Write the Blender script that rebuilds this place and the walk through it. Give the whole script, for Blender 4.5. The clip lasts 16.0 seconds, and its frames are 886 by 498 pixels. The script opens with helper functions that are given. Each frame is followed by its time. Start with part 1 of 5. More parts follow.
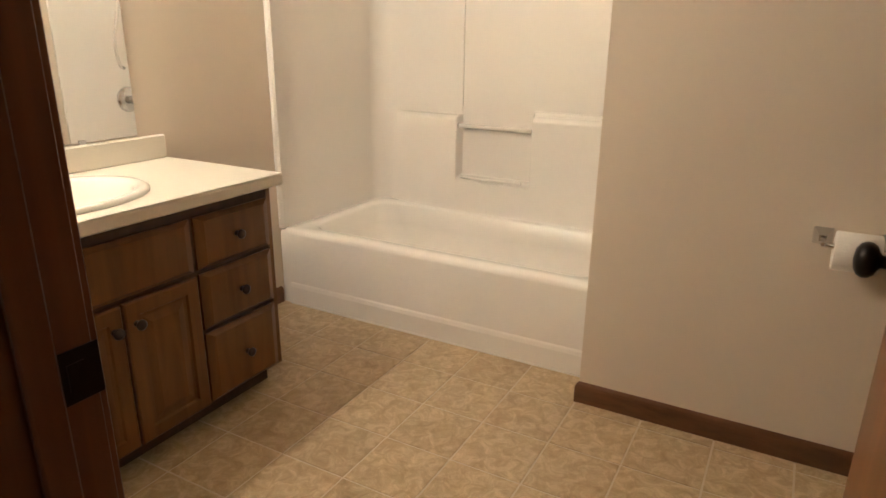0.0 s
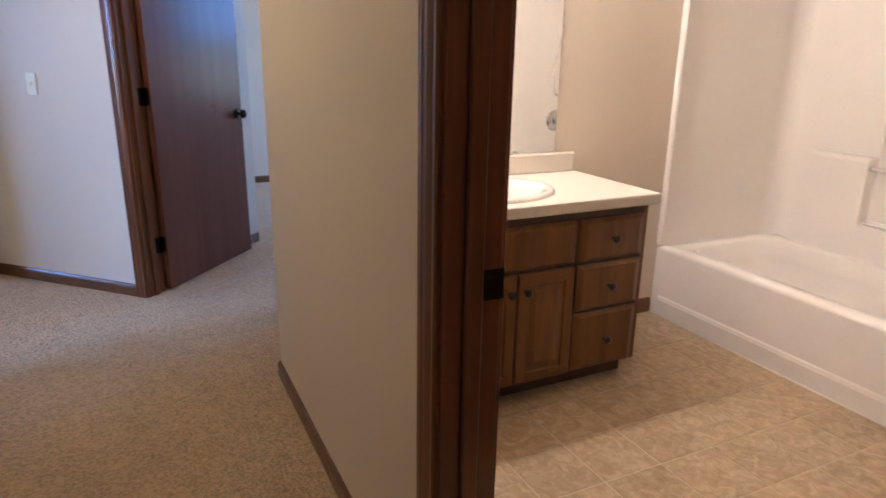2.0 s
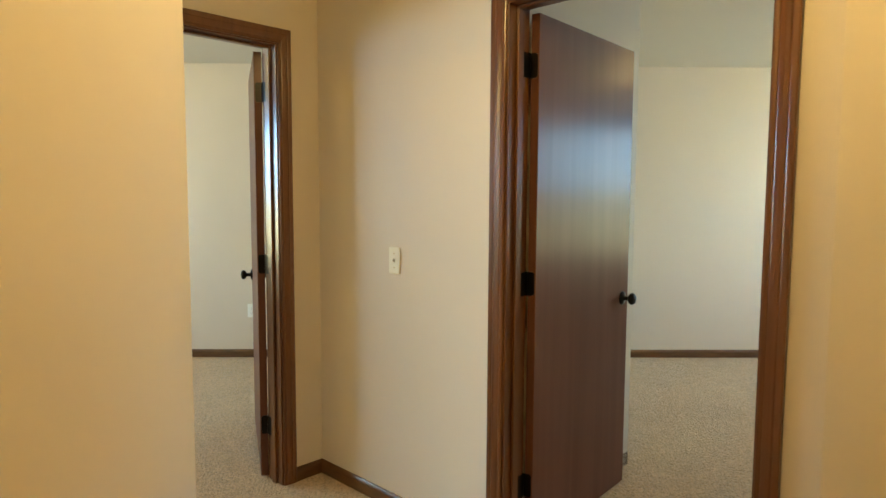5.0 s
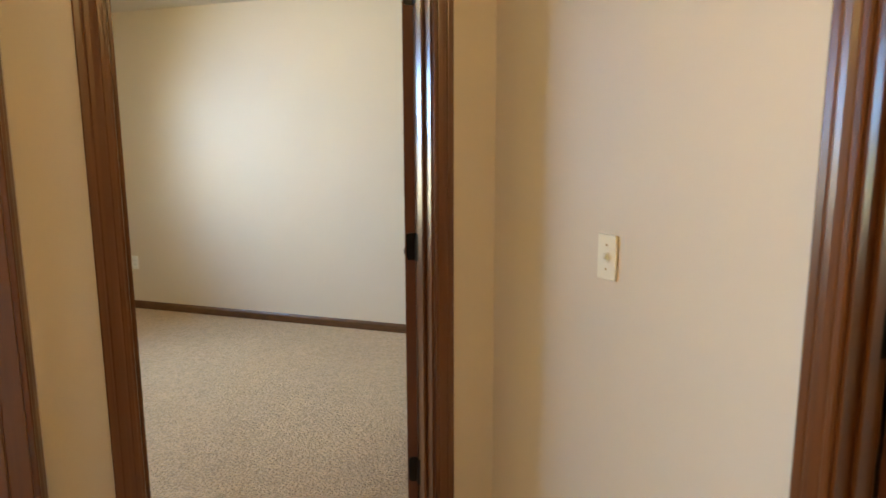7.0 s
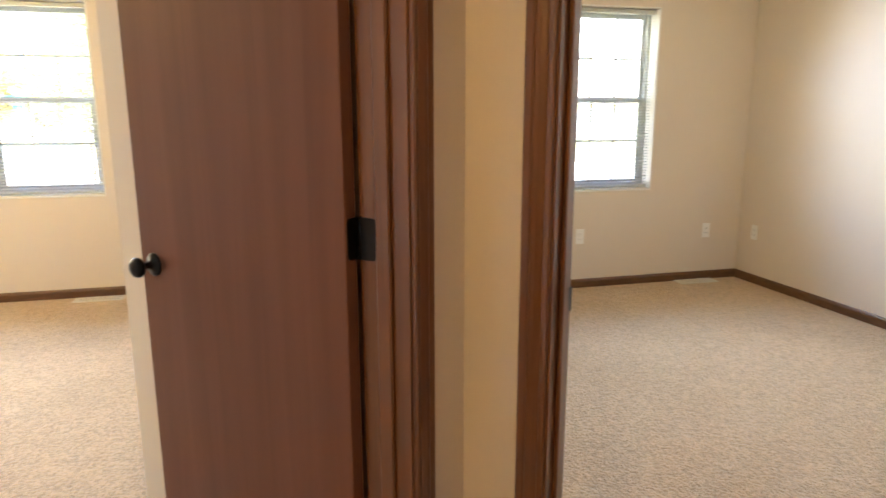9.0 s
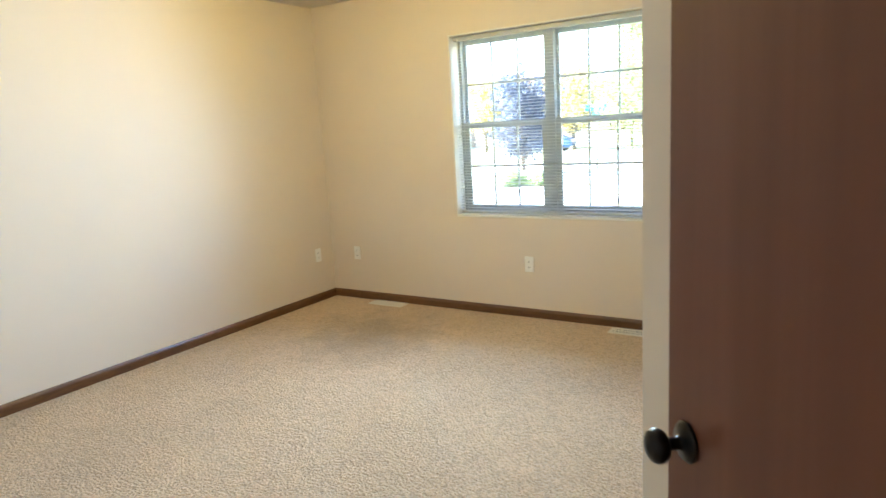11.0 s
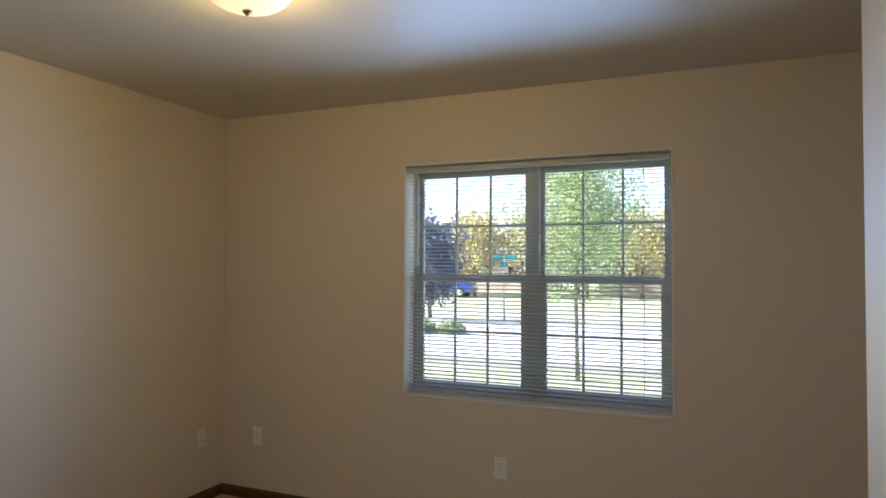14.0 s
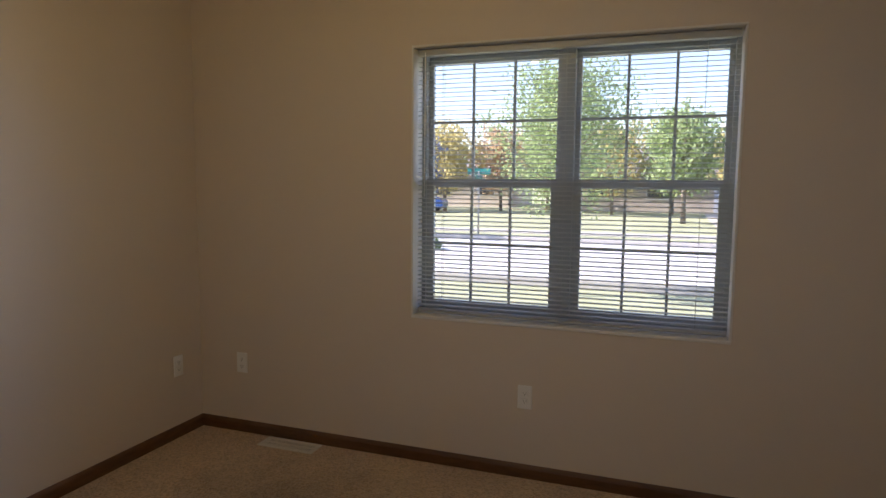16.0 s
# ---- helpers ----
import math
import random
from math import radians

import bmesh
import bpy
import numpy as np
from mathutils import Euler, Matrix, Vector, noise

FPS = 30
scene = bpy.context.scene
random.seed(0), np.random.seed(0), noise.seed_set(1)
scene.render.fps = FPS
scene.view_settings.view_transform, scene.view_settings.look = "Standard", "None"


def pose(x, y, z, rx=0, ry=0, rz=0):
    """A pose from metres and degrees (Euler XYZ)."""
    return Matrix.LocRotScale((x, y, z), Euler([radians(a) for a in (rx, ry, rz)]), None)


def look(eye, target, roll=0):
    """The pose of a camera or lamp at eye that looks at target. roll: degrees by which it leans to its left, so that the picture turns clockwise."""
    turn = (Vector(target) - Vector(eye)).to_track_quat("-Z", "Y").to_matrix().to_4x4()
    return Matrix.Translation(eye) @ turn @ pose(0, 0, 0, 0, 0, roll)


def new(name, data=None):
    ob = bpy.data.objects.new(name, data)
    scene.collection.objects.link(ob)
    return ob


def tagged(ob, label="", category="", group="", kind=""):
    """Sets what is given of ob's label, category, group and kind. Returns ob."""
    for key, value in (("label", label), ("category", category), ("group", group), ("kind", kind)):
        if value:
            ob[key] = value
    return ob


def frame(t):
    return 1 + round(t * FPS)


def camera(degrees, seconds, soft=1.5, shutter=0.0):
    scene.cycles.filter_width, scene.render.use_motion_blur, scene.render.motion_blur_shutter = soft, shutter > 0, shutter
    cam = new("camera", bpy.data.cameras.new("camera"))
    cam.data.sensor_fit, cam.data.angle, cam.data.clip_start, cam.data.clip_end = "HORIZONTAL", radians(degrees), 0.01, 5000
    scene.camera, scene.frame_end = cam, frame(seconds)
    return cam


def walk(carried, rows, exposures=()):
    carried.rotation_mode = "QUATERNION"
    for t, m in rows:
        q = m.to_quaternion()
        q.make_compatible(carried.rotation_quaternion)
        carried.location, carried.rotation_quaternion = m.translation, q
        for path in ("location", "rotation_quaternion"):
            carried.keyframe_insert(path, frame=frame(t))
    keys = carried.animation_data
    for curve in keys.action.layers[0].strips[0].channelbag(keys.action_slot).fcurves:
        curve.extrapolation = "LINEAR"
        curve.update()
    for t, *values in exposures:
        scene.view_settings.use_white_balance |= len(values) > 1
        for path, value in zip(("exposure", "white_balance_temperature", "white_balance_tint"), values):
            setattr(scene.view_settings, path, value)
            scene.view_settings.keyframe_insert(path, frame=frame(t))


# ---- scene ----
cam = camera(69.2, 16.0, shutter=0.2)
PATH = [
    (0, (0.022, -0.251, 1.212), (-0.888, 1.417, 0.588), 0.7),
    (0.5, (0.125, -0.379, 1.236), (-0.829, 1.244, 0.561), 1.4),
    (1, (0.223, -0.462, 1.247), (-0.982, 0.981, 0.563), 1.1),
    (1.5, (0.315, -0.469, 1.268), (-1.186, 0.684, 0.621), 0.8),
    (2, (0.348, -0.467, 1.27), (-1.375, 0.37, 0.696), 0.9),
    (2.5, (0.337, -0.499, 1.283), (-1.526, 0.036, 0.793), 0.9),
    (3, (0.297, -0.53, 1.31), (-1.633, -0.244, 0.869), 0.6),
    (3.5, (0.13, -0.623, 1.332), (-1.839, -0.513, 0.997), 0.5),
    (3.7, (0.017, -0.658, 1.341), (-1.96, -0.579, 1.051), 0.4),
    (5.8, (-1.449, -0.763, 1.387), (-3.443, -0.738, 1.233), 0.3),
    (6, (-1.552, -0.782, 1.388), (-3.544, -0.787, 1.207), 0.5),
    (6.4, (-1.765, -0.812, 1.375), (-3.74, -1.009, 1.129), 0.2),
    (6.5, (-1.792, -0.799, 1.377), (-3.757, -1.067, 1.119), 0.25),
    (7, (-2.025, -0.782, 1.375), (-3.896, -1.413, 1.059), -0.2),
    (7.5, (-2.269, -0.742, 1.309), (-3.914, -1.832, 0.986), 0.5),
    (7.7, (-2.346, -0.75, 1.303), (-3.864, -1.999, 0.933), 0.0),
    (8, (-2.44, -0.772, 1.299), (-3.771, -2.211, 0.904), 0.6),
    (8.2, (-2.496, -0.766, 1.3), (-3.69, -2.319, 0.895), 0.3),
    (8.5, (-2.599, -0.754, 1.305), (-3.551, -2.465, 0.897), 0.5),
    (9, (-2.712, -0.805, 1.3), (-3.196, -2.702, 0.895), -0.1),
    (9.5, (-2.761, -0.963, 1.302), (-2.759, -2.92, 0.888), 0.1),
    (10, (-2.741, -1.192, 1.304), (-2.292, -3.096, 0.889), 0.3),
    (10.2, (-2.734, -1.302, 1.308), (-2.102, -3.152, 0.885), -1.5),
    (12.3, (-2.118, -2.127, 1.553), (-0.838, -3.646, 1.324), -0.4),
    (12.5, (-2.06, -2.199, 1.546), (-0.8, -3.746, 1.408), -0.4),
    (13, (-1.852, -2.361, 1.473), (-0.802, -4.064, 1.483), 0.3),
    (13.5, (-1.74, -2.469, 1.464), (-0.864, -4.265, 1.525), 0.4),
    (14, (-1.697, -2.515, 1.474), (-0.917, -4.356, 1.533), 0.3),
    (14.5, (-1.703, -2.534, 1.463), (-0.969, -4.393, 1.524), 0.4),
    (15, (-1.705, -2.611, 1.455), (-0.971, -4.472, 1.441), 0.3),
    (15.5, (-1.552, -2.741, 1.433), (-0.839, -4.605, 1.303), 0.4),
    (16, (-1.273, -2.909, 1.41), (-0.595, -4.78, 1.208), 0.5),
]
EXPOSURES = [(0.0, 3.48, 4900, 8), (1.0, 3.7, 4650, 14), (1.5, 3.68, 4600, 16), (2.0, 3.66, 4700, 20), (2.5, 3.88, 5900, 16), (3.0, 3.98, 6700, 2), (3.7, 3.9, 7500, -7), (5.8, 3.68, 7200, 4), (7.0, 3.75, 6800, 9), (7.5, 3.8, 6800, 11), (8.2, 4.05, 7500, 20), (9.0, 4.15, 6800, 17), (9.5, 4.1, 6200, 10), (10.2, 4.05, 5600, 2), (11.2, 3.3, 6000, 8), (12.3, 2.52, 5200, 11), (13.0, 2.08, 5300, 8), (14.0, 1.7, 5900, 17), (14.5, 1.7, 6000, 20), (15.0, 1.78, 6000, 21), (15.5, 1.55, 6150, 24), (16.0, 1.33, 6150, 25)]
walk(cam, [(t, look(eye, target, roll)) for t, eye, target, roll in PATH], EXPOSURES)

# ---- world, sun, lights ----
world = bpy.data.worlds.new("sky")
scene.world = world
world.use_nodes = True
wn = world.node_tree
sky = wn.nodes.new("ShaderNodeTexSky")
sky.sky_type = 'NISHITA'
sky.sun_disc = False
sky.sun_elevation = radians(38)
sky.sun_rotation = radians(75)
wn.nodes["Background"].inputs[1].default_value = 0.15
wn.links.new(sky.outputs[0], wn.nodes["Background"].inputs[0])

sun_data = bpy.data.lights.new("sun", 'SUN')
sun_data.energy = 5.0
sun_data.angle = radians(0.5)
sun_data.color = (1.0, 0.93, 0.82)
sun = new("sun", sun_data)
SUN_FROM = Vector((0.82, 0.18, 0.62))
sun.matrix_world = look(SUN_FROM * 30, (0, 0, 0))


def area_lamp(name, at, toward, w, h, watts, color, spread=118):
    d = bpy.data.lights.new(name, 'AREA')
    d.shape, d.size, d.size_y, d.energy, d.color = 'RECTANGLE', w, h, watts, color
    o = new(name, d)
    d.spread = radians(spread)
    o.matrix_world = look(at, toward)
    return o


def bulb(name, at, watts, color, radius=0.06):
    d = bpy.data.lights.new(name, 'POINT')
    d.energy, d.color, d.shadow_soft_size = watts, color, radius
    o = new(name, d)
    o.location = at
    return o


SKYLIGHT = (0.28, 0.55, 1.0)
LAWNLIGHT = (1.0, 0.96, 0.60)
WIN_C_Y = 3.60
WARM = (1.0, 0.71, 0.30)


def window_light(x, y, into, sky_watts, lawn_watts):
    """Daylight in a window opening: sky light falling in through the upper half, light thrown up by the lawn through the lower."""
    area_lamp("window_light", (x, y + into * 0.055, 1.735), (x, y + into, 1.735 - 0.17), 1.38, 0.63, sky_watts, SKYLIGHT, 128)
    area_lamp("window_light", (x, y + into * 0.075, 1.105), (x, y + into, 1.105 + 0.22), 1.38, 0.63, lawn_watts, LAWNLIGHT, 128)


window_light(-0.783, -5.800, 1, 6.0, 2.2)
window_light(-4.74, -5.140, 1, 3.3, 0.9)
window_light(-5.03, WIN_C_Y - 0.020, -1, 1.9, 0.45)
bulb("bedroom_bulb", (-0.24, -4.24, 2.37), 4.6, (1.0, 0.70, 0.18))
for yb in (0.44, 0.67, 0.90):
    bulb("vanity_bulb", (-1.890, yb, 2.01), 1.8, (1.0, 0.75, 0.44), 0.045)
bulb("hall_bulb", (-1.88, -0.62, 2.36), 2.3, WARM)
# Assumed bulb in room B, out of view, added to warm its walls.
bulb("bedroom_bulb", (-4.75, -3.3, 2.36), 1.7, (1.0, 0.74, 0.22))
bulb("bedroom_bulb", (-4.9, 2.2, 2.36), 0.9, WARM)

# ---- materials ----


def shader(name, color, rough=0.6, metal=0.0, vary=0.0, scale=8.0, bump=0.0, bump_scale=200.0, spec=0.5, coat=0.0, stretch=None, per_object=0.0):
    m = bpy.data.materials.new(name)
    m.use_nodes = True
    n, l = m.node_tree.nodes, m.node_tree.links
    b = n["Principled BSDF"]
    b.inputs["Base Color"].default_value = (*color, 1)
    b.inputs["Roughness"].default_value = rough
    b.inputs["Metallic"].default_value = metal
    b.inputs["Specular IOR Level"].default_value = spec
    b.inputs["Coat Weight"].default_value = coat
    co = n.new("ShaderNodeTexCoord")
    mp = n.new("ShaderNodeMapping")
    l.new(co.outputs["Object"], mp.inputs[0])
    if stretch:
        mp.inputs["Scale"].default_value = stretch
    if vary:
        t1 = n.new("ShaderNodeTexNoise")
        t1.inputs["Scale"].default_value = scale
        t1.inputs["Detail"].default_value = 6
        l.new(mp.outputs[0], t1.inputs["Vector"])
        mix = n.new("ShaderNodeMix")
        mix.data_type = 'RGBA'
        mix.inputs[6].default_value = (*[max(0, c * (1 - vary)) for c in color], 1)
        mix.inputs[7].default_value = (*[min(1, c * (1 + vary)) for c in color], 1)
        l.new(t1.outputs[0], mix.inputs[0])
        out = mix.outputs[2]
        if per_object:
            info = n.new("ShaderNodeObjectInfo")
            hs = n.new("ShaderNodeHueSaturation")
            mr = n.new("ShaderNodeMapRange")
            mr.inputs[3].default_value, mr.inputs[4].default_value = 1 - per_object, 1 + per_object
            l.new(info.outputs["Random"], mr.inputs[0])
            l.new(mr.outputs[0], hs.inputs["Value"])
            l.new(out, hs.inputs["Color"])
            out = hs.outputs[0]
        l.new(out, b.inputs["Base Color"])
        rr = n.new("ShaderNodeMapRange")
        rr.inputs[3].default_value, rr.inputs[4].default_value = rough * 0.88, min(1, rough * 1.12)
        l.new(t1.outputs[0], rr.inputs[0])
        l.new(rr.outputs[0], b.inputs["Roughness"])
    if bump:
        t2 = n.new("ShaderNodeTexNoise")
        t2.inputs["Scale"].default_value = bump_scale
        t2.inputs["Detail"].default_value = 4
        l.new(mp.outputs[0], t2.inputs["Vector"])
        bp = n.new("ShaderNodeBump")
        bp.inputs["Strength"].default_value = bump
        bp.inputs["Distance"].default_value = 0.01
        l.new(t2.outputs[0], bp.inputs["Height"])
        l.new(bp.outputs[0], b.inputs["Normal"])
    return m


def wood(name, dark, light, rough, coat=0.0, grain=(30, 30, 1.6), spec=0.5):
    m = bpy.data.materials.new(name)
    m.use_nodes = True
    n, l = m.node_tree.nodes, m.node_tree.links
    b = n["Principled BSDF"]
    co = n.new("ShaderNodeTexCoord")
    mp = n.new("ShaderNodeMapping")
    mp.inputs["Scale"].default_value = grain
    l.new(co.outputs["Object"], mp.inputs[0])
    t = n.new("ShaderNodeTexNoise")
    t.inputs["Scale"].default_value, t.inputs["Detail"].default_value = 1.0, 8
    t.inputs["Distortion"].default_value = 0.6
    l.new(mp.outputs[0], t.inputs["Vector"])
    big = n.new("ShaderNodeTexNoise")
    big.inputs["Scale"].default_value = 2.2
    l.new(co.outputs["Object"], big.inputs["Vector"])
    add = n.new("ShaderNodeMath")
    add.operation = 'MULTIPLY_ADD'
    add.inputs[1].default_value = 0.35
    l.new(big.outputs[0], add.inputs[0])
    sub = n.new("ShaderNodeMath")
    sub.operation = 'SUBTRACT'
    sub.inputs[1].default_value = 0.17
    l.new(t.outputs[0], sub.inputs[0])
    l.new(sub.outputs[0], add.inputs[2])
    r = n.new("ShaderNodeValToRGB")
    r.color_ramp.elements[0].position, r.color_ramp.elements[1].position = 0.32, 0.68
    r.color_ramp.elements[0].color, r.color_ramp.elements[1].color = (*dark, 1), (*light, 1)
    l.new(add.outputs[0], r.inputs[0])
    l.new(r.outputs[0], b.inputs["Base Color"])
    b.inputs["Roughness"].default_value = rough
    b.inputs["Specular IOR Level"].default_value = spec
    b.inputs["Coat Weight"].default_value, b.inputs["Coat Roughness"].default_value = coat, 0.19
    bp = n.new("ShaderNodeBump")
    bp.inputs["Strength"].default_value, bp.inputs["Distance"].default_value = 0.12, 0.002
    l.new(t.outputs[0], bp.inputs["Height"])
    l.new(bp.outputs[0], b.inputs["Normal"])
    return m


def carpet_material(name):
    m = shader(name, (0.60, 0.50, 0.39), rough=0.95, spec=0.1)
    n, l = m.node_tree.nodes, m.node_tree.links
    b = n["Principled BSDF"]
    co = n.new("ShaderNodeTexCoord")
    tuft = n.new("ShaderNodeTexVoronoi")
    tuft.inputs["Scale"].default_value = 75
    warp = n.new("ShaderNodeTexNoise")
    warp.inputs["Scale"].default_value, warp.inputs["Detail"].default_value = 40, 3
    wm = n.new("ShaderNodeMix")
    wm.data_type = 'RGBA'
    wm.inputs[0].default_value = 0.03
    l.new(co.outputs["Object"], warp.inputs["Vector"])
    l.new(co.outputs["Object"], wm.inputs[6])
    l.new(warp.outputs["Color"], wm.inputs[7])
    l.new(wm.outputs[2], tuft.inputs["Vector"])
    fine = n.new("ShaderNodeTexNoise")
    fine.inputs["Scale"].default_value, fine.inputs["Detail"].default_value = 88, 6
    l.new(co.outputs["Object"], fine.inputs["Vector"])
    stain = n.new("ShaderNodeTexNoise")
    stain.inputs["Scale"].default_value, stain.inputs["Detail"].default_value = 1.6, 3
    l.new(co.outputs["Object"], stain.inputs["Vector"])
    ramp = n.new("ShaderNodeValToRGB")
    ramp.color_ramp.elements[0].position, ramp.color_ramp.elements[1].position = 0.29, 0.64
    ramp.color_ramp.elements[0].color, ramp.color_ramp.elements[1].color = (0.52, 0.36, 0.215, 1), (0.78, 0.575, 0.365, 1)
    clump = n.new("ShaderNodeTexNoise")
    clump.inputs["Scale"].default_value, clump.inputs["Detail"].default_value = 32, 3
    clump.inputs["Distortion"].default_value = 1.5
    l.new(co.outputs["Object"], clump.inputs["Vector"])
    pile = n.new("ShaderNodeMath")
    pile.operation = 'MULTIPLY_ADD'
    pile.inputs[1].default_value, pile.inputs[2].default_value = 0.75, -0.375
    l.new(clump.outputs[0], pile.inputs[0])
    both = n.new("ShaderNodeMath")
    l.new(pile.outputs[0], both.inputs[0])
    l.new(fine.outputs[0], both.inputs[1])
    l.new(both.outputs[0], ramp.inputs[0])
    spot = n.new("ShaderNodeVectorMath")
    spot.operation = 'DISTANCE'
    spot.inputs[1].default_value = (0.25, -5.05, 0)
    l.new(co.outputs["Object"], spot.inputs[0])
    blot = n.new("ShaderNodeTexNoise")
    blot.inputs["Scale"].default_value, blot.inputs["Detail"].default_value = 4.5, 5
    l.new(co.outputs["Object"], blot.inputs["Vector"])
    wob = n.new("ShaderNodeMath")
    wob.operation = 'MULTIPLY_ADD'
    wob.inputs[1].default_value = 0.9
    l.new(blot.outputs[0], wob.inputs[0])
    l.new(spot.outputs["Value"], wob.inputs[2])
    edge = n.new("ShaderNodeMapRange")
    edge.inputs[1].default_value, edge.inputs[2].default_value = 0.55, 1.05
    edge.inputs[3].default_value, edge.inputs[4].default_value = 0.66, 1.0
    l.new(wob.outputs[0], edge.inputs[0])
    dirt = n.new("ShaderNodeMix")
    dirt.data_type, dirt.blend_type = 'RGBA', 'MULTIPLY'
    dirt.inputs[0].default_value = 1.0
    l.new(ramp.outputs[0], dirt.inputs[6])
    l.new(edge.outputs[0], dirt.inputs[7])
    mul = n.new("ShaderNodeMix")
    mul.data_type, mul.blend_type = 'RGBA', 'MULTIPLY'
    mul.inputs[0].default_value = 0.5
    sr = n.new("ShaderNodeValToRGB")
    sr.color_ramp.elements[0].position, sr.color_ramp.elements[1].position = 0.36, 0.56
    sr.color_ramp.elements[0].color, sr.color_ramp.elements[1].color = (0.85, 0.84, 0.82, 1), (1, 1, 1, 1)
    l.new(stain.outputs[0], sr.inputs[0])
    l.new(dirt.outputs[2], mul.inputs[6])
    l.new(sr.outputs[0], mul.inputs[7])
    l.new(mul.outputs[2], b.inputs["Base Color"])
    weak = n.new("ShaderNodeMath")
    weak.operation = 'MULTIPLY'
    weak.inputs[1].default_value = 0.35
    l.new(tuft.outputs["Distance"], weak.inputs[0])
    hsum = n.new("ShaderNodeMath")
    hsum.operation = 'SUBTRACT'
    l.new(both.outputs[0], hsum.inputs[0])
    l.new(weak.outputs[0], hsum.inputs[1])
    bp = n.new("ShaderNodeBump")
    bp.inputs["Strength"].default_value, bp.inputs["Distance"].default_value = 1.0, 0.021
    l.new(hsum.outputs[0], bp.inputs["Height"])
    l.new(bp.outputs[0], b.inputs["Normal"])
    b.inputs["Sheen Weight"].default_value = 0.25
    return m


def tile_material(name):
    m = shader(name, (0.42, 0.33, 0.22), rough=0.38, spec=0.45)
    n, l = m.node_tree.nodes, m.node_tree.links
    b = n["Principled BSDF"]
    co = n.new("ShaderNodeTexCoord")
    info = n.new("ShaderNodeObjectInfo")
    shift = n.new("ShaderNodeVectorMath")
    shift.operation = 'SCALE'
    shift.inputs[3].default_value = 37.0
    comb = n.new("ShaderNodeCombineXYZ")
    l.new(info.outputs["Random"], comb.inputs[0])
    l.new(info.outputs["Random"], comb.inputs[1])
    l.new(comb.outputs[0], shift.inputs[0])
    add = n.new("ShaderNodeVectorMath")
    l.new(co.outputs["Object"], add.inputs[0])
    l.new(shift.outputs[0], add.inputs[1])
    vein = n.new("ShaderNodeTexNoise")
    vein.inputs["Scale"].default_value, vein.inputs["Detail"].default_value, vein.inputs["Distortion"].default_value = 20, 12, 1.1
    vein.inputs["Roughness"].default_value = 0.72
    l.new(add.outputs[0], vein.inputs["Vector"])
    r = n.new("ShaderNodeValToRGB")
    r.color_ramp.elements[0].position, r.color_ramp.elements[1].position = 0.30, 0.66
    r.color_ramp.elements[0].color, r.color_ramp.elements[1].color = (0.335, 0.235, 0.122, 1), (0.62, 0.48, 0.295, 1)
    mid = r.color_ramp.elements.new(0.48)
    mid.color = (0.45, 0.335, 0.190, 1)
    l.new(vein.outputs[0], r.inputs[0])
    hs = n.new("ShaderNodeHueSaturation")
    mr = n.new("ShaderNodeMapRange")
    mr.inputs[3].default_value, mr.inputs[4].default_value = 0.92, 1.08
    l.new(info.outputs["Random"], mr.inputs[0])
    l.new(mr.outputs[0], hs.inputs["Value"])
    l.new(r.outputs[0], hs.inputs["Color"])
    l.new(hs.outputs[0], b.inputs["Base Color"])
    bp = n.new("ShaderNodeBump")
    bp.inputs["Strength"].default_value, bp.inputs["Distance"].default_value = 0.15, 0.002
    l.new(vein.outputs[0], bp.inputs["Height"])
    l.new(bp.outputs[0], b.inputs["Normal"])
    return m


def glass_material(name):
    m = bpy.data.materials.new(name)
    m.use_nodes = True
    n, l = m.node_tree.nodes, m.node_tree.links
    n.remove(n["Principled BSDF"])
    tr, gl, mx = n.new("ShaderNodeBsdfTransparent"), n.new("ShaderNodeBsdfGlossy"), n.new("ShaderNodeMixShader")
    gl.inputs["Roughness"].default_value = 0.02
    mx.inputs[0].default_value = 0.05
    l.new(tr.outputs[0], mx.inputs[1])
    l.new(gl.outputs[0], mx.inputs[2])
    l.new(mx.outputs[0], n["Material Output"].inputs[0])
    return m


def glow(name, color, strength):
    m = bpy.data.materials.new(name)
    m.use_nodes = True
    b = m.node_tree.nodes["Principled BSDF"]
    b.inputs["Base Color"].default_value = (0.8, 0.75, 0.65, 1)
    b.inputs["Emission Color"].default_value = (*color, 1)
    b.inputs["Emission Strength"].default_value = strength
    b.inputs["Roughness"].default_value = 0.3
    return m


PAINT = shader("wall_paint", (0.72, 0.63, 0.52), 0.55, vary=0.035, scale=2.2, bump=0.04, bump_scale=140, spec=0.35)
CEIL = shader("ceiling_paint", (0.62, 0.57, 0.49), 0.44, vary=0.04, scale=3, bump=0.12, bump_scale=30, spec=0.4)
CARPET = carpet_material("carpet_pile")
VINYL = tile_material("vinyl_tile")
GROUT = shader("vinyl_joint", (0.62, 0.52, 0.38), 0.6, vary=0.1, scale=20)
TRIM = wood("dark_trim", (0.112, 0.037, 0.012), (0.165, 0.058, 0.018), 0.28, 0.35, (45, 45, 1.4))
LEAF = wood("door_veneer", (0.135, 0.053, 0.034), (0.168, 0.069, 0.045), 0.45, 0.22, (14, 14, 0.7), 0.10)
# Door veneer again, lighter and more orange, with the bathroom's light in its colour.
LIT_LEAF = wood("lit_door_veneer", (0.17, 0.075, 0.024), (0.235, 0.108, 0.038), 0.38, 0.12, (14, 14, 0.7), 0.2)
BASEB = wood("baseboard_wood", (0.085, 0.035, 0.012), (0.150, 0.064, 0.022), 0.36, 0.2, (8, 8, 40))
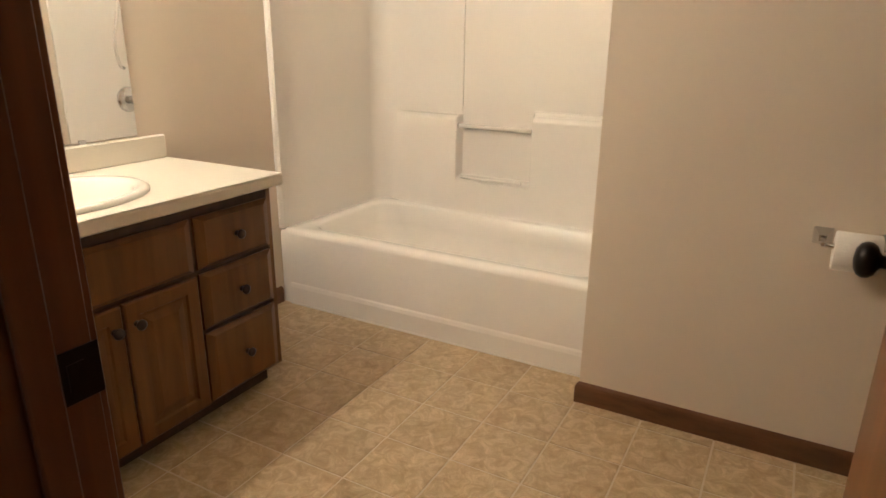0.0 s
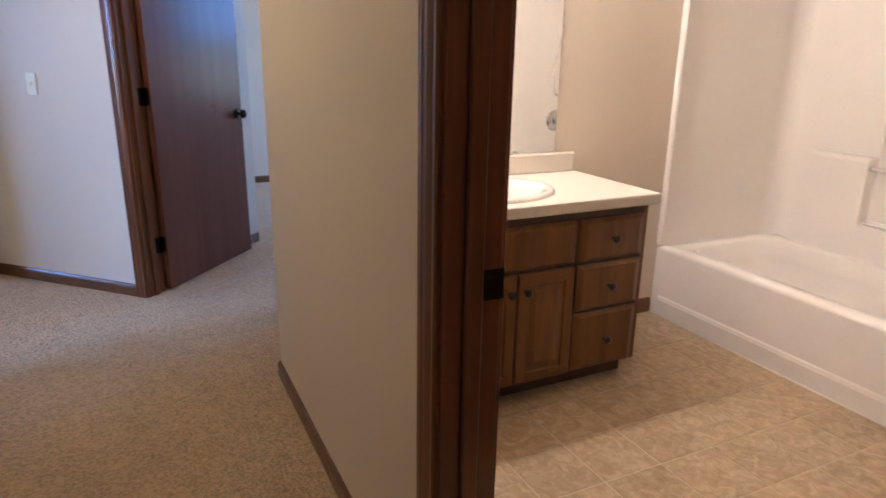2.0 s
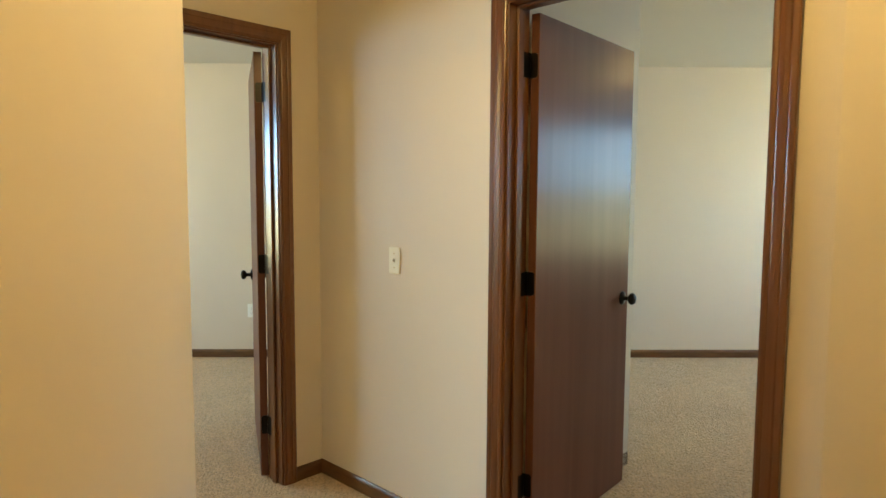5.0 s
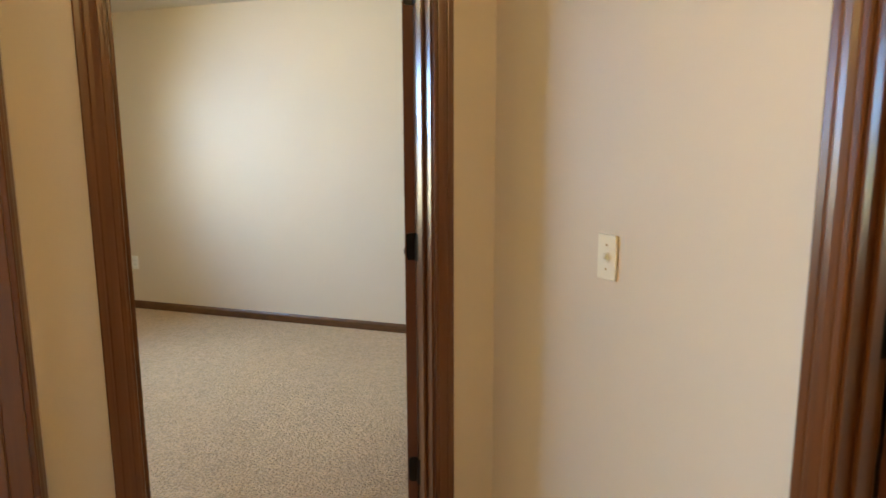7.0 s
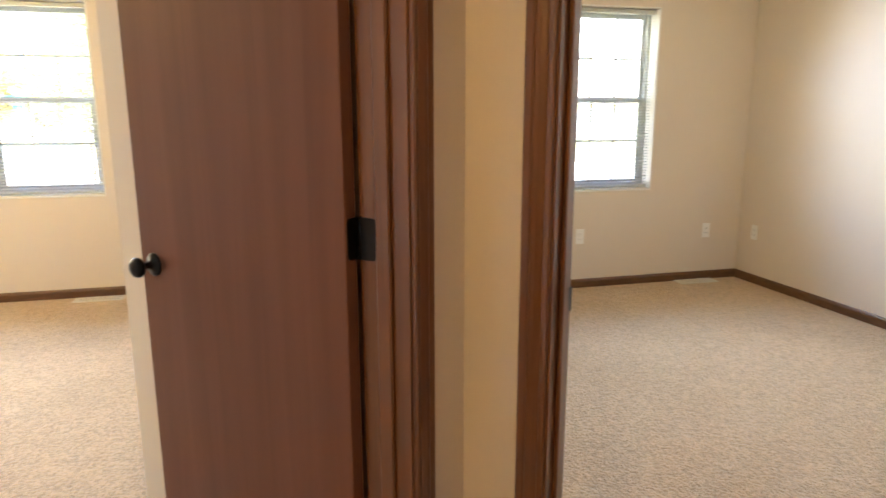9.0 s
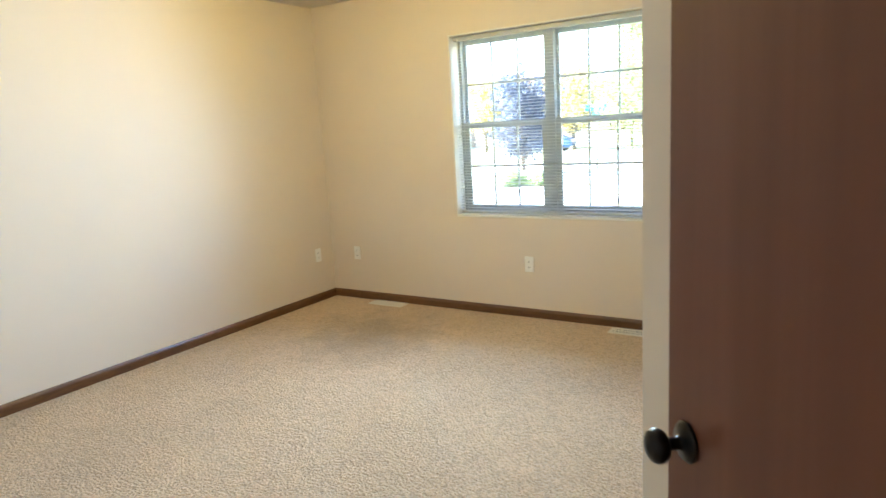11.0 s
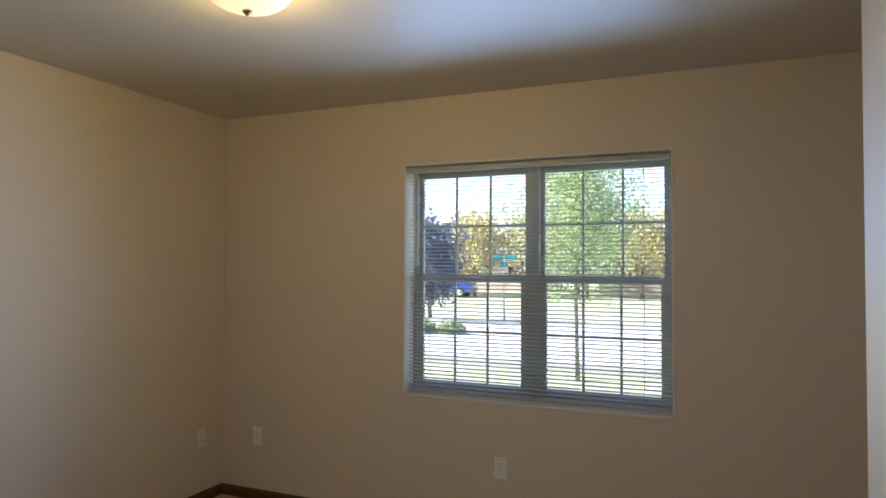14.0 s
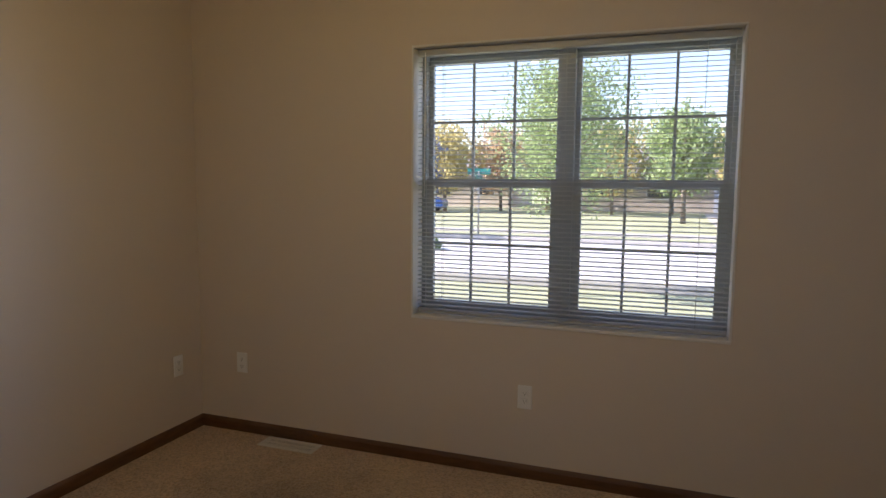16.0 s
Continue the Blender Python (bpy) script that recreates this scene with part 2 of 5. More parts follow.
OAK = wood("vanity_wood", (0.112, 0.047, 0.009), (0.190, 0.086, 0.018), 0.38, 0.12, (18, 18, 2.2), 0.3)
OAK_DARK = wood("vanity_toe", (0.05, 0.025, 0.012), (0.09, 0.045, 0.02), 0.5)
LAMINATE = shader("counter_laminate", (0.74, 0.69, 0.60), 0.35, vary=0.03, scale=160)
PORCELAIN = shader("porcelain", (0.83, 0.80, 0.75), 0.08, coat=0.5)
FIBERGLASS = shader("tub_fiberglass", (0.90, 0.86, 0.81), 0.22, vary=0.015, scale=3, coat=0.3)
BRONZE = shader("dark_bronze", (0.018, 0.015, 0.014), 0.30, 0.85, vary=0.2, scale=60)
KNOB = shader("pewter_knob", (0.07, 0.055, 0.045), 0.32, 0.9, vary=0.2, scale=90)
BRASS = shader("aged_brass", (0.55, 0.38, 0.16), 0.3, 0.9, vary=0.1, scale=60)
CHROME = shader("chrome", (0.75, 0.75, 0.75), 0.07, 1.0)
MIRROR = shader("mirror_silver", (0.92, 0.93, 0.92), 0.01, 1.0)
PLASTIC = shader("ivory_plastic", (0.86, 0.81, 0.68), 0.38, vary=0.02, scale=30)
WHITE_PLASTIC = shader("white_plastic", (0.88, 0.87, 0.83), 0.4, vary=0.02, scale=30)
SLOT = shader("dark_slot", (0.02, 0.018, 0.016), 0.6)
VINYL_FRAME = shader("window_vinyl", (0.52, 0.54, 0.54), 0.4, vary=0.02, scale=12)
LINER = shader("white_trim_paint", (0.80, 0.78, 0.73), 0.45, vary=0.02, scale=14)
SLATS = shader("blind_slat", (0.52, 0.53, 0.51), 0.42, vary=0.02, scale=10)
REG = shader("register_metal", (0.82, 0.77, 0.67), 0.40, 0.0, vary=0.05, scale=25)
PAPER = shader("tissue", (0.82, 0.79, 0.75), 0.9, vary=0.04, scale=60, bump=0.2, bump_scale=120)
GLASS = glass_material("window_glass")
LCD = shader("lcd", (0.12, 0.13, 0.10), 0.2)
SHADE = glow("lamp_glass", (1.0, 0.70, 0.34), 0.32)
LAWN = shader("lawn_grass", (0.32, 0.34, 0.20), 0.95, vary=0.45, scale=0.6, bump=0.5, bump_scale=20)
STREET = shader("street_concrete", (0.52, 0.51, 0.49), 0.9, vary=0.15, scale=3, bump=0.2, bump_scale=60)
CONCRETE = shader("kerb_concrete", (0.45, 0.43, 0.40), 0.85, vary=0.1, scale=3, bump=0.2, bump_scale=60)
BARK = shader("bark", (0.19, 0.16, 0.13), 0.9, vary=0.35, scale=18, bump=0.6, bump_scale=40)
def leaf_material(name, color):
    m = shader(name, color, 0.55, vary=0.45, scale=2.5)
    n, l = m.node_tree.nodes, m.node_tree.links
    b = n["Principled BSDF"]
    tr, mx = n.new("ShaderNodeBsdfTranslucent"), n.new("ShaderNodeMixShader")
    tr.inputs[0].default_value = (*[min(1, c * 2.2) for c in color], 1)
    mx.inputs[0].default_value = 0.45
    l.new(b.outputs[0], mx.inputs[1])
    l.new(tr.outputs[0], mx.inputs[2])
    l.new(mx.outputs[0], n["Material Output"].inputs[0])
    return m


LEAVES = leaf_material("green_leaf", (0.22, 0.28, 0.13))
LEAVES_YELLOW = leaf_material("yellow_leaf", (0.38, 0.34, 0.16))
LEAVES_ORANGE = leaf_material("orange_leaf", (0.36, 0.27, 0.17))
LEAVES_DARK = leaf_material("plum_leaf", (0.085, 0.105, 0.15))
SIDING = shader("house_siding", (0.50, 0.44, 0.38), 0.7, vary=0.06, scale=2)
SIDING_RED = shader("house_brick", (0.42, 0.37, 0.33), 0.8, vary=0.12, scale=6)
ROOF = shader("roof_shingle", (0.22, 0.20, 0.19), 0.9, vary=0.25, scale=6)
GARAGE = shader("garage_paint", (0.42, 0.45, 0.55), 0.5, vary=0.04, scale=3)
SIGN_GREEN = shader("sign_paint", (0.02, 0.22, 0.19), 0.4, vary=0.05, scale=8)
CAR_PAINT = shader("car_paint", (0.03, 0.10, 0.36), 0.25, 0.3, coat=0.6)
TYRE = shader("tyre_rubber", (0.02, 0.02, 0.02), 0.85)
DARK_GLASS = shader("far_glass", (0.03, 0.035, 0.045), 0.08)

# ---- building helpers ----


def part(name, bm, material, parent=None, label=""):
    me = bpy.data.meshes.new(name)
    bmesh.ops.recalc_face_normals(bm, faces=bm.faces)
    bm.to_mesh(me)
    bm.free()
    me.materials.append(material)
    o = new(name, me)
    if parent is not None:
        o.parent = parent
    if label:
        o["label"] = label
    return o


def thing(name, label, category, m=None, group="", kind=""):
    e = new(name)
    e.empty_display_size = 0.1
    if m is not None:
        e.matrix_world = m
    return tagged(e, label, category, group, kind)


def box(bm, x0, x1, y0, y1, z0, z1, bevel=0.0, seg=1):
    vs = [bm.verts.new((x, y, z)) for x in (x0, x1) for y in (y0, y1) for z in (z0, z1)]
    fs = [bm.faces.new([vs[i] for i in q]) for q in ((0, 1, 3, 2), (4, 6, 7, 5), (0, 4, 5, 1), (2, 3, 7, 6), (0, 2, 6, 4), (1, 5, 7, 3))]
    if bevel:
        es = {e for f in fs for e in f.edges}
        bmesh.ops.bevel(bm, geom=list(es), offset=bevel, segments=seg, affect='EDGES', profile=0.7)
    return bm


def boxes(*rows, bevel=0.0):
    bm = bmesh.new()
    for r in rows:
        b2 = bmesh.new()
        box(b2, *r, bevel=bevel)
        me = bpy.data.meshes.new("tmp")
        b2.to_mesh(me)
        b2.free()
        bm.from_mesh(me)
        bpy.data.meshes.remove(me)
    return bm


def lathe(profile, seg=24, axis='z', bm=None, at=(0, 0, 0)):
    """A turned solid from (radius, height) pairs."""
    bm = bm or bmesh.new()
    rings = []
    for r, h in profile:
        ring = []
        for i in range(seg):
            a = 2 * math.pi * i / seg
            p = (r * math.cos(a), r * math.sin(a), h)
            if axis == 'y':
                p = (p[0], p[2], p[1])
            elif axis == 'x':
                p = (p[2], p[0], p[1])
            ring.append(bm.verts.new((p[0] + at[0], p[1] + at[1], p[2] + at[2])))
        rings.append(ring)
    for a, b in zip(rings, rings[1:]):
        for i in range(seg):
            f = bm.faces.new((a[i], a[(i + 1) % seg], b[(i + 1) % seg], b[i]))
            f.smooth = True
    for ring in (rings[0], rings[-1]):
        bm.faces.new(ring)
    return bm


def tube(points, radius, seg=10, bm=None):
    bm = bm or bmesh.new()
    pts = [Vector(p) for p in points]
    rings = []
    for i, p in enumerate(pts):
        d = (pts[min(i + 1, len(pts) - 1)] - pts[max(i - 1, 0)]).normalized()
        q = d.to_track_quat('Z', 'Y')
        r = radius[i] if hasattr(radius, '__len__') else radius
        rings.append([bm.verts.new(p + q @ Vector((r * math.cos(2 * math.pi * k / seg), r * math.sin(2 * math.pi * k / seg), 0))) for k in range(seg)])
    for a, b in zip(rings, rings[1:]):
        for k in range(seg):
            f = bm.faces.new((a[k], a[(k + 1) % seg], b[(k + 1) % seg], b[k]))
            f.smooth = True
    bm.faces.new(rings[0])
    bm.faces.new(rings[-1])
    return bm


def prism(poly, z0, z1):
    bm = bmesh.new()
    lo = [bm.verts.new((x, y, z0)) for x, y in poly]
    hi = [bm.verts.new((x, y, z1)) for x, y in poly]
    n = len(poly)
    bm.faces.new(lo)
    bm.faces.new(hi)
    for i in range(n):
        bm.faces.new((lo[i], lo[(i + 1) % n], hi[(i + 1) % n], hi[i]))
    return bm


H = 2.44      # ceiling height
T = 0.115     # inner wall thickness


def frame_of(p0, p1, side):
    """Pose of a wall: local x runs along it from p0 to p1, local y goes into its thickness. side: +1 left of the way, -1 right."""
    a = math.atan2(p1[1] - p0[1], p1[0] - p0[0])
    m = pose(p0[0], p0[1], 0, 0, 0, math.degrees(a))
    if side < 0:
        m = m @ Matrix.Diagonal((1, -1, 1, 1))
    return m


def wall(name, p0, p1, side, openings=(), thick=T, z1=H, label="smooth wall painted in warm off-white"):
    """A wall with real openings (s0, s1, low, high), its visible face on the line p0-p1."""
    length = math.dist(p0, p1)
    rows, s = [], 0.0
    for a, b, lo, hi in sorted(openings):
        rows.append((s, a, 0, thick, -0.02, z1))
        if lo > 0:
            rows.append((a, b, 0, thick, -0.02, lo))
        rows.append((a, b, 0, thick, hi, z1))
        s = b
    rows.append((s, length, 0, thick, -0.02, z1))
    bm = boxes(*rows)
    bmesh.ops.remove_doubles(bm, verts=bm.verts, dist=1e-5)
    bm.transform(frame_of(p0, p1, side))
    o = part(name, bm, PAINT)
    return tagged(o, label, "wall", kind="structure")


def along(p0, p1, s):
    d = math.dist(p0, p1)
    return (p0[0] + (p1[0] - p0[0]) * s / d, p0[1] + (p1[1] - p0[1]) * s / d)


BASE_PROFILE = ((0, 0), (0.012, 0), (0.012, 0.060), (0.009, 0.070), (0.004, 0.078), (0, 0.080))


def extrude_profile(bm, profile, x0, x1, mitre0=0.0, mitre1=0.0):
    """Profile pairs (out, up) drawn along local x; out goes to -y."""
    a = [bm.verts.new((x0 + o * mitre0, -o, u)) for o, u in profile]
    b = [bm.verts.new((x1 + o * mitre1, -o, u)) for o, u in profile]
    n = len(profile)
    for i in range(n):
        bm.faces.new((a[i], a[(i + 1) % n], b[(i + 1) % n], b[i]))
    bm.faces.new(a)
    bm.faces.new(b)
    return bm


def baseboard(p0, p1, side, s0=0.0, s1=None, m0=0.0, m1=0.0):
    """A stained baseboard on the face of the wall p0-p1."""
    s1 = math.dist(p0, p1) if s1 is None else s1
    bm = extrude_profile(bmesh.new(), BASE_PROFILE, s0, s1, m0, m1)
    bm.transform(frame_of(p0, p1, side))
    o = part("baseboard", bm, BASEB)
    return tagged(o, "dark reddish-brown stained wooden baseboard along the wall", "baseboard", kind="structure")

# ---- plan ----


R = math.sqrt(0.5)
CB = (-4.02, -1.28)                                   # corner of the doorway walls C and B
AB = (-3.115, -2.185)                                 # corner of the doorway walls B and A
C_END = (CB[0] + 2.40 * R, CB[1] + 2.40 * R)
A_END = (-2.11, -1.18)
HALL_R = (-2.06, -0.02)
XE, XW = 1.248, -6.28
WIN_A, WIN_B, WIN_C = -5.82, -5.16, WIN_C_Y
DOOR_H = 2.032
BATH_Y = 1.725                                        # face of the partition beside the tub
BX0 = -0.572                                          # bathroom doorway, latch side
SA, SB, SC = 0.228, 0.225, 1.142                      # hinge side of each doorway, along its wall
WA, WB, WC = 0.82, 0.84, 0.86
ZW0, ZW1 = 0.757, 2.066                               # window sill and head
AX0, AX1 = -1.514, -0.052                             # window in room A
BW0, BW1 = -5.46, -4.02
CW0, CW1 = -5.75, -4.31
HINGE_Z = (0.277, 1.053, 1.848)
PILE = 0.014                                          # top of the carpet
JT = 0.018                                            # jamb board


def hole(s, w):
    return (s - JT, s + w + JT, 0, DOOR_H + 0.012 + JT)


# ---- floors and ceilings ----


def slab(name, poly, z0, z1, mat, label, cat):
    return tagged(part(name, prism(poly, z0, z1), mat), label, cat, kind="structure")


slab("floor_carpet", [(XE + 0.1, -6.0), (XE + 0.1, -1.1), (1.75, -1.1), (1.75, 0.03), (-2.2, 0.03), (-2.2, 4.3), (-6.5, 4.3), (-6.5, -6.0)], -0.05, PILE, CARPET,
     "beige cut-pile carpet with faint stains", "carpet")
slab("ceiling", [(1.85, -6.2), (1.85, 4.4), (-6.5, 4.4), (-6.5, -6.2)], H, H + 0.06, CEIL, "off-white lightly textured ceiling", "ceiling")

# ---- walls ----
wall("wall_hall_north", HALL_R, (1.75, -0.02), 1, [hole(BX0 - HALL_R[0], 0.785)])
wall("wall_hall_south", A_END, (1.75, -1.18), -1)
wall("wall_hall_end", (1.75, -0.02), (1.75, -1.18), 1)
wall("wall_doorway_a", AB, A_END, -1, [hole(SA, WA)])
wall("wall_doorway_b", CB, AB, -1, [hole(SB, WB)])
wall("wall_doorway_c", CB, C_END, 1, [hole(SC, WC)])
wall("wall_hall_return", HALL_R, C_END, -1)
# bathroom
wall("wall_bath_west", (-2.02, 0.095), (-2.02, 2.80), 1)
wall("wall_bath_partition", (-0.507, BATH_Y), (1.30, BATH_Y), 1)
wall("wall_bath_alcove_end", (-0.475, BATH_Y + T), (-0.475, 2.80), -1)
wall("wall_bath_back", (-2.02, 2.72), (-0.475, 2.72), 1)
wall("wall_bath_east", (1.30, 0.095), (1.30, BATH_Y), -1)
# bedroom A
EX = 0.20
wall("wall_window_a", (-2.75, WIN_A), (XE + 0.15, WIN_A), -1, [(AX0 + 2.75, AX1 + 2.75, ZW0, ZW1)], EX)
wall("wall_east_a", (XE, WIN_A), (XE, -1.18 - T), -1)
tagged(part("wall_closet_a", prism([(-2.934, -2.167), (-2.248, -2.853), (-2.12, -4.83), (-2.60, -4.83), (-2.60, WIN_A),
       (-2.75, WIN_A), (-2.75, -2.75), (-3.10, -2.36)], -0.02, H), PAINT), "smooth closet wall painted in warm off-white", "wall", kind="structure")
# bedroom B
wall("wall_window_b", (XW - 0.15, WIN_B), (-2.75, WIN_B), -1, [(BW0 - XW + 0.15, BW1 - XW + 0.15, ZW0, ZW1)], EX)
wall("wall_west", (XW, WIN_B), (XW, WIN_C), 1)
tagged(part("wall_closet_c", prism([(-3.37, -0.467), (-4.102, 0.263), (XW, 0.263), (XW, -1.40), (-4.12, -1.40), (-4.07, -1.28)], -0.02, H), PAINT),
       "smooth closet wall painted in warm off-white", "wall", kind="structure")
# bedroom C
wall("wall_window_c", (XW - 0.15, WIN_C), (-2.1, WIN_C), 1, [(CW0 - XW + 0.15, CW1 - XW + 0.15, ZW0, ZW1)], EX)
wall("wall_east_c", (-2.25, 0.45), (-2.25, WIN_C), -1)

# ---- baseboards ----
CASE = 0.070
baseboard(HALL_R, (1.75, -0.02), 1, 0.0, BX0 - HALL_R[0] - CASE, -1)
baseboard(HALL_R, (1.75, -0.02), 1, BX0 - HALL_R[0] + 0.785 + CASE, None)
baseboard(A_END, (1.75, -1.18), -1, 0, None, -0.4)
baseboard(AB, A_END, -1, 0.0, SA - CASE, 1)
baseboard(AB, A_END, -1, SA + WA + CASE, None, 0, 0.4)
baseboard(CB, AB, -1, 0.0, SB - CASE, 1)
baseboard(CB, AB, -1, SB + WB + CASE, None, 0, -1)
baseboard(CB, C_END, 1, 0.0, SC - CASE, 1)
baseboard(CB, C_END, 1, SC + WC + CASE, None)
baseboard((-2.02, 1.34), (-2.02, 1.888), 1)
baseboard((-0.507, BATH_Y), (1.30, BATH_Y), 1, 0, None, -1, 0)
baseboard((-2.60, WIN_A), (XE, WIN_A), -1, 0, None, 1, -1)
baseboard((XE, WIN_A), (XE, -1.18 - T), -1, 0, None, 1, 0)
baseboard((-2.934, -2.167), (-2.248, -2.853), 1, 0, None, 0, 0.4)
baseboard((-2.248, -2.853), (-2.12, -4.83), 1, 0, None, -0.4, 0)
baseboard((XW, WIN_B), (-2.75, WIN_B), -1, 0, None, 1, 0)
baseboard((XW, WIN_B), (XW, -1.40), 1, 0, None, 1, 0)
baseboard((XW, 0.263), (XW, WIN_C), 1, 0, None, 1, 0)
baseboard((-4.102, 0.263), (-3.37, -0.467), 1, 0, None, -0.4, 0)

# ---- door frames and doors ----
CASE_PROFILE = ((0.000, 0.000), (0.000, 0.010), (0.004, 0.013), (0.012, 0.013), (0.015, 0.0112), (0.019, 0.013), (0.030, 0.016),
                (0.040, 0.017), (0.044, 0.0152), (0.048, 0.017), (0.060, 0.018), (0.064, 0.015), (0.064, 0.000))


def casing_piece(a, b, face, sign, m):
    """Moulding between two stations; each station gives, for a width w, its point (s, z)."""
    bm = bmesh.new()
    ra = [bm.verts.new((a(w)[0], face + sign * d, a(w)[1])) for w, d in CASE_PROFILE]
    rb = [bm.verts.new((b(w)[0], face + sign * d, b(w)[1])) for w, d in CASE_PROFILE]
    n = len(CASE_PROFILE)
    for i in range(n):
        bm.faces.new((ra[i], ra[(i + 1) % n], rb[(i + 1) % n], rb[i]))
    bm.faces.new(ra)
    bm.faces.new(rb)
    bm.transform(m)
    return bm


def door_frame(p0, p1, side, s, w, latch_low, thick=T):
    """Stained jambs, stops and casings round a doorway. latch_low: the latch is on the side of smaller s."""
    m = frame_of(p0, p1, side)
    f = thing("door_frame", "dark red-brown stained wooden door frame with moulded casing", "door frame", kind="structure")
    h = DOOR_H + 0.012

    def put(name, rows, bevel=0.0015):
        bm = boxes(*rows, bevel=bevel)
        bm.transform(m)
        return part(name, bm, TRIM, f)
    put("jamb", [(s - JT, s, -0.001, thick + 0.001, 0, h)])
    put("jamb", [(s + w, s + w + JT, -0.001, thick + 0.001, 0, h)])
    put("head_jamb", [(s - JT, s + w + JT, -0.001, thick + 0.001, h, h + JT)])
    y0, y1 = thick - 0.075, thick - 0.040
    put("stop", [(s + 0.0005, s + 0.011, y0, y1, 0, h)], 0.003)
    put("stop", [(s + w - 0.011, s + w - 0.0005, y0, y1, 0, h)], 0.003)
    put("head_stop", [(s + 0.011, s + w - 0.011, y0, y1, h - 0.011, h - 0.0005)], 0.003)
    e = 0.006
    for face, sign in ((0, -1), (thick, 1)):
        low = lambda v: (s - e - v, 0.0)
        low_top = lambda v: (s - e - v, h + e + v)
        high_top = lambda v: (s + w + e + v, h + e + v)
        high = lambda v: (s + w + e + v, 0.0)
        part("casing", casing_piece(low, low_top, face, sign, m), TRIM, f)
        part("head_casing", casing_piece(low_top, high_top, face, sign, m), TRIM, f)
        part("casing", casing_piece(high_top, high, face, sign, m), TRIM, f)
    a = s if latch_low else s + w
    d = 1 if latch_low else -1
    bm = boxes((min(a - d * 0.001, a + d * 0.002), max(a - d * 0.001, a + d * 0.002), thick - 0.040, thick + 0.006, 0.858, 0.916), bevel=0.0008)
    box(bm, min(a + d * 0.0015, a + d * 0.0032), max(a + d * 0.0015, a + d * 0.0032), thick - 0.030, thick - 0.012, 0.872, 0.902)
    bm.transform(m)
    part("strike_plate", bm, BRONZE, f, "black metal strike plate")
    return f


KNOB_PROFILE = ((0.0, 0.0), (0.031, 0.0), (0.032, 0.003), (0.028, 0.008), (0.013, 0.011), (0.010, 0.016), (0.0095, 0.030), (0.013, 0.034), (0.022, 0.038),
                (0.0265, 0.045), (0.0270, 0.052), (0.0235, 0.059), (0.015, 0.064), (0.0, 0.066))


def hinge_plate(x0, x1, y0, y1, z0, z1, round_at, r=0.011):
    """A thin steel leaf in the y-z plane, with the two corners on the side y = round_at rounded."""
    pts = []
    for cy, cz, a0 in ((y1, z1, 0), (y0, z1, 90), (y0, z0, 180), (y1, z0, 270)):
        if abs(cy - round_at) < 1e-9:
            oy, oz = cy - math.copysign(r, cy - (y0 + y1) / 2), cz - math.copysign(r, cz - (z0 + z1) / 2)
            for k in range(6):
                a = radians(a0 + 18 * k)
                pts.append((oy + r * math.cos(a), oz + r * math.sin(a)))
        else:
            pts.append((cy, cz))
    bm = bmesh.new()
    lo = [bm.verts.new((x0, y, z)) for y, z in pts]
    hi = [bm.verts.new((x1, y, z)) for y, z in pts]
    bm.faces.new(lo)
    bm.faces.new(hi)
    for i in range(len(pts)):
        bm.faces.new((lo[i], lo[(i + 1) % len(pts)], hi[(i + 1) % len(pts)], hi[i]))
    return bm


def door(name, hinge, angle, w, flip, label, leaf_mat=None):
    """A flush leaf that hangs from its pin. Local x runs from the pin to the latch; flip: +1 when the leaf's thickness lies to its left."""
    d = thing(name, label, "door", pose(hinge[0], hinge[1], 0, 0, 0, angle))
    y0, y1 = (0.0, 0.035) if flip > 0 else (-0.035, 0.0)
    part("leaf", boxes((0.009, w - 0.004, y0, y1, 0.024, DOOR_H), bevel=0.002), leaf_mat or LEAF, d)
    for side, yy in ((1, y1), (-1, y0)):
        bm = lathe(KNOB_PROFILE, 28, 'y')
        bm.transform(Matrix.Translation((w - 0.064, yy, 0.913)) @ Matrix.Diagonal((1, side, 1, 1)))
        part("knob", bm, BRONZE, d, "dark bronze round door knob")
    bm = boxes((w - 0.0045, w - 0.003, (y0 + y1) / 2 - 0.012, (y0 + y1) / 2 + 0.012, 0.885, 0.941))
    box(bm, w - 0.004, w + 0.004, (y0 + y1) / 2 - 0.006, (y0 + y1) / 2 + 0.006, 0.903, 0.923)
    part("latch", bm, BRONZE, d, "dark bronze latch plate")
    for z in HINGE_Z:
        bm = lathe(((0.0, -0.047), (0.0045, -0.046), (0.0065, -0.0445), (0.0065, 0.0445), (0.0045, 0.046), (0.0, 0.047)), 14)
        bm.transform(Matrix.Translation((0, -0.004 * flip, z)))
        hg = part("hinge", bm, BRONZE, d, "black steel butt hinge")
        ya, yb = min(0, flip * 0.030), max(0, flip * 0.030)
        bm = hinge_plate(0.0056, 0.0096, ya, yb, z - 0.0445, z + 0.0445, flip * 0.030)
        part("hinge_leaf", bm, BRONZE, hg)
    return d


def jamb_hinges(p0, p1, side, s, parent, thick=T):
    m = frame_of(p0, p1, side)
    for z in HINGE_Z:
        bm = hinge_plate(s - 0.0022, s + 0.0022, thick - 0.036, thick + 0.003, z - 0.0445, z + 0.0445, thick - 0.036)
        bm.transform(m)
        part("hinge_leaf", bm, BRONZE, parent, "black steel hinge leaf let into the jamb")


def on_wall(p0, p1, side, s, y):
    v = frame_of(p0, p1, side) @ Vector((s, y, 0))
    return (v.x, v.y)


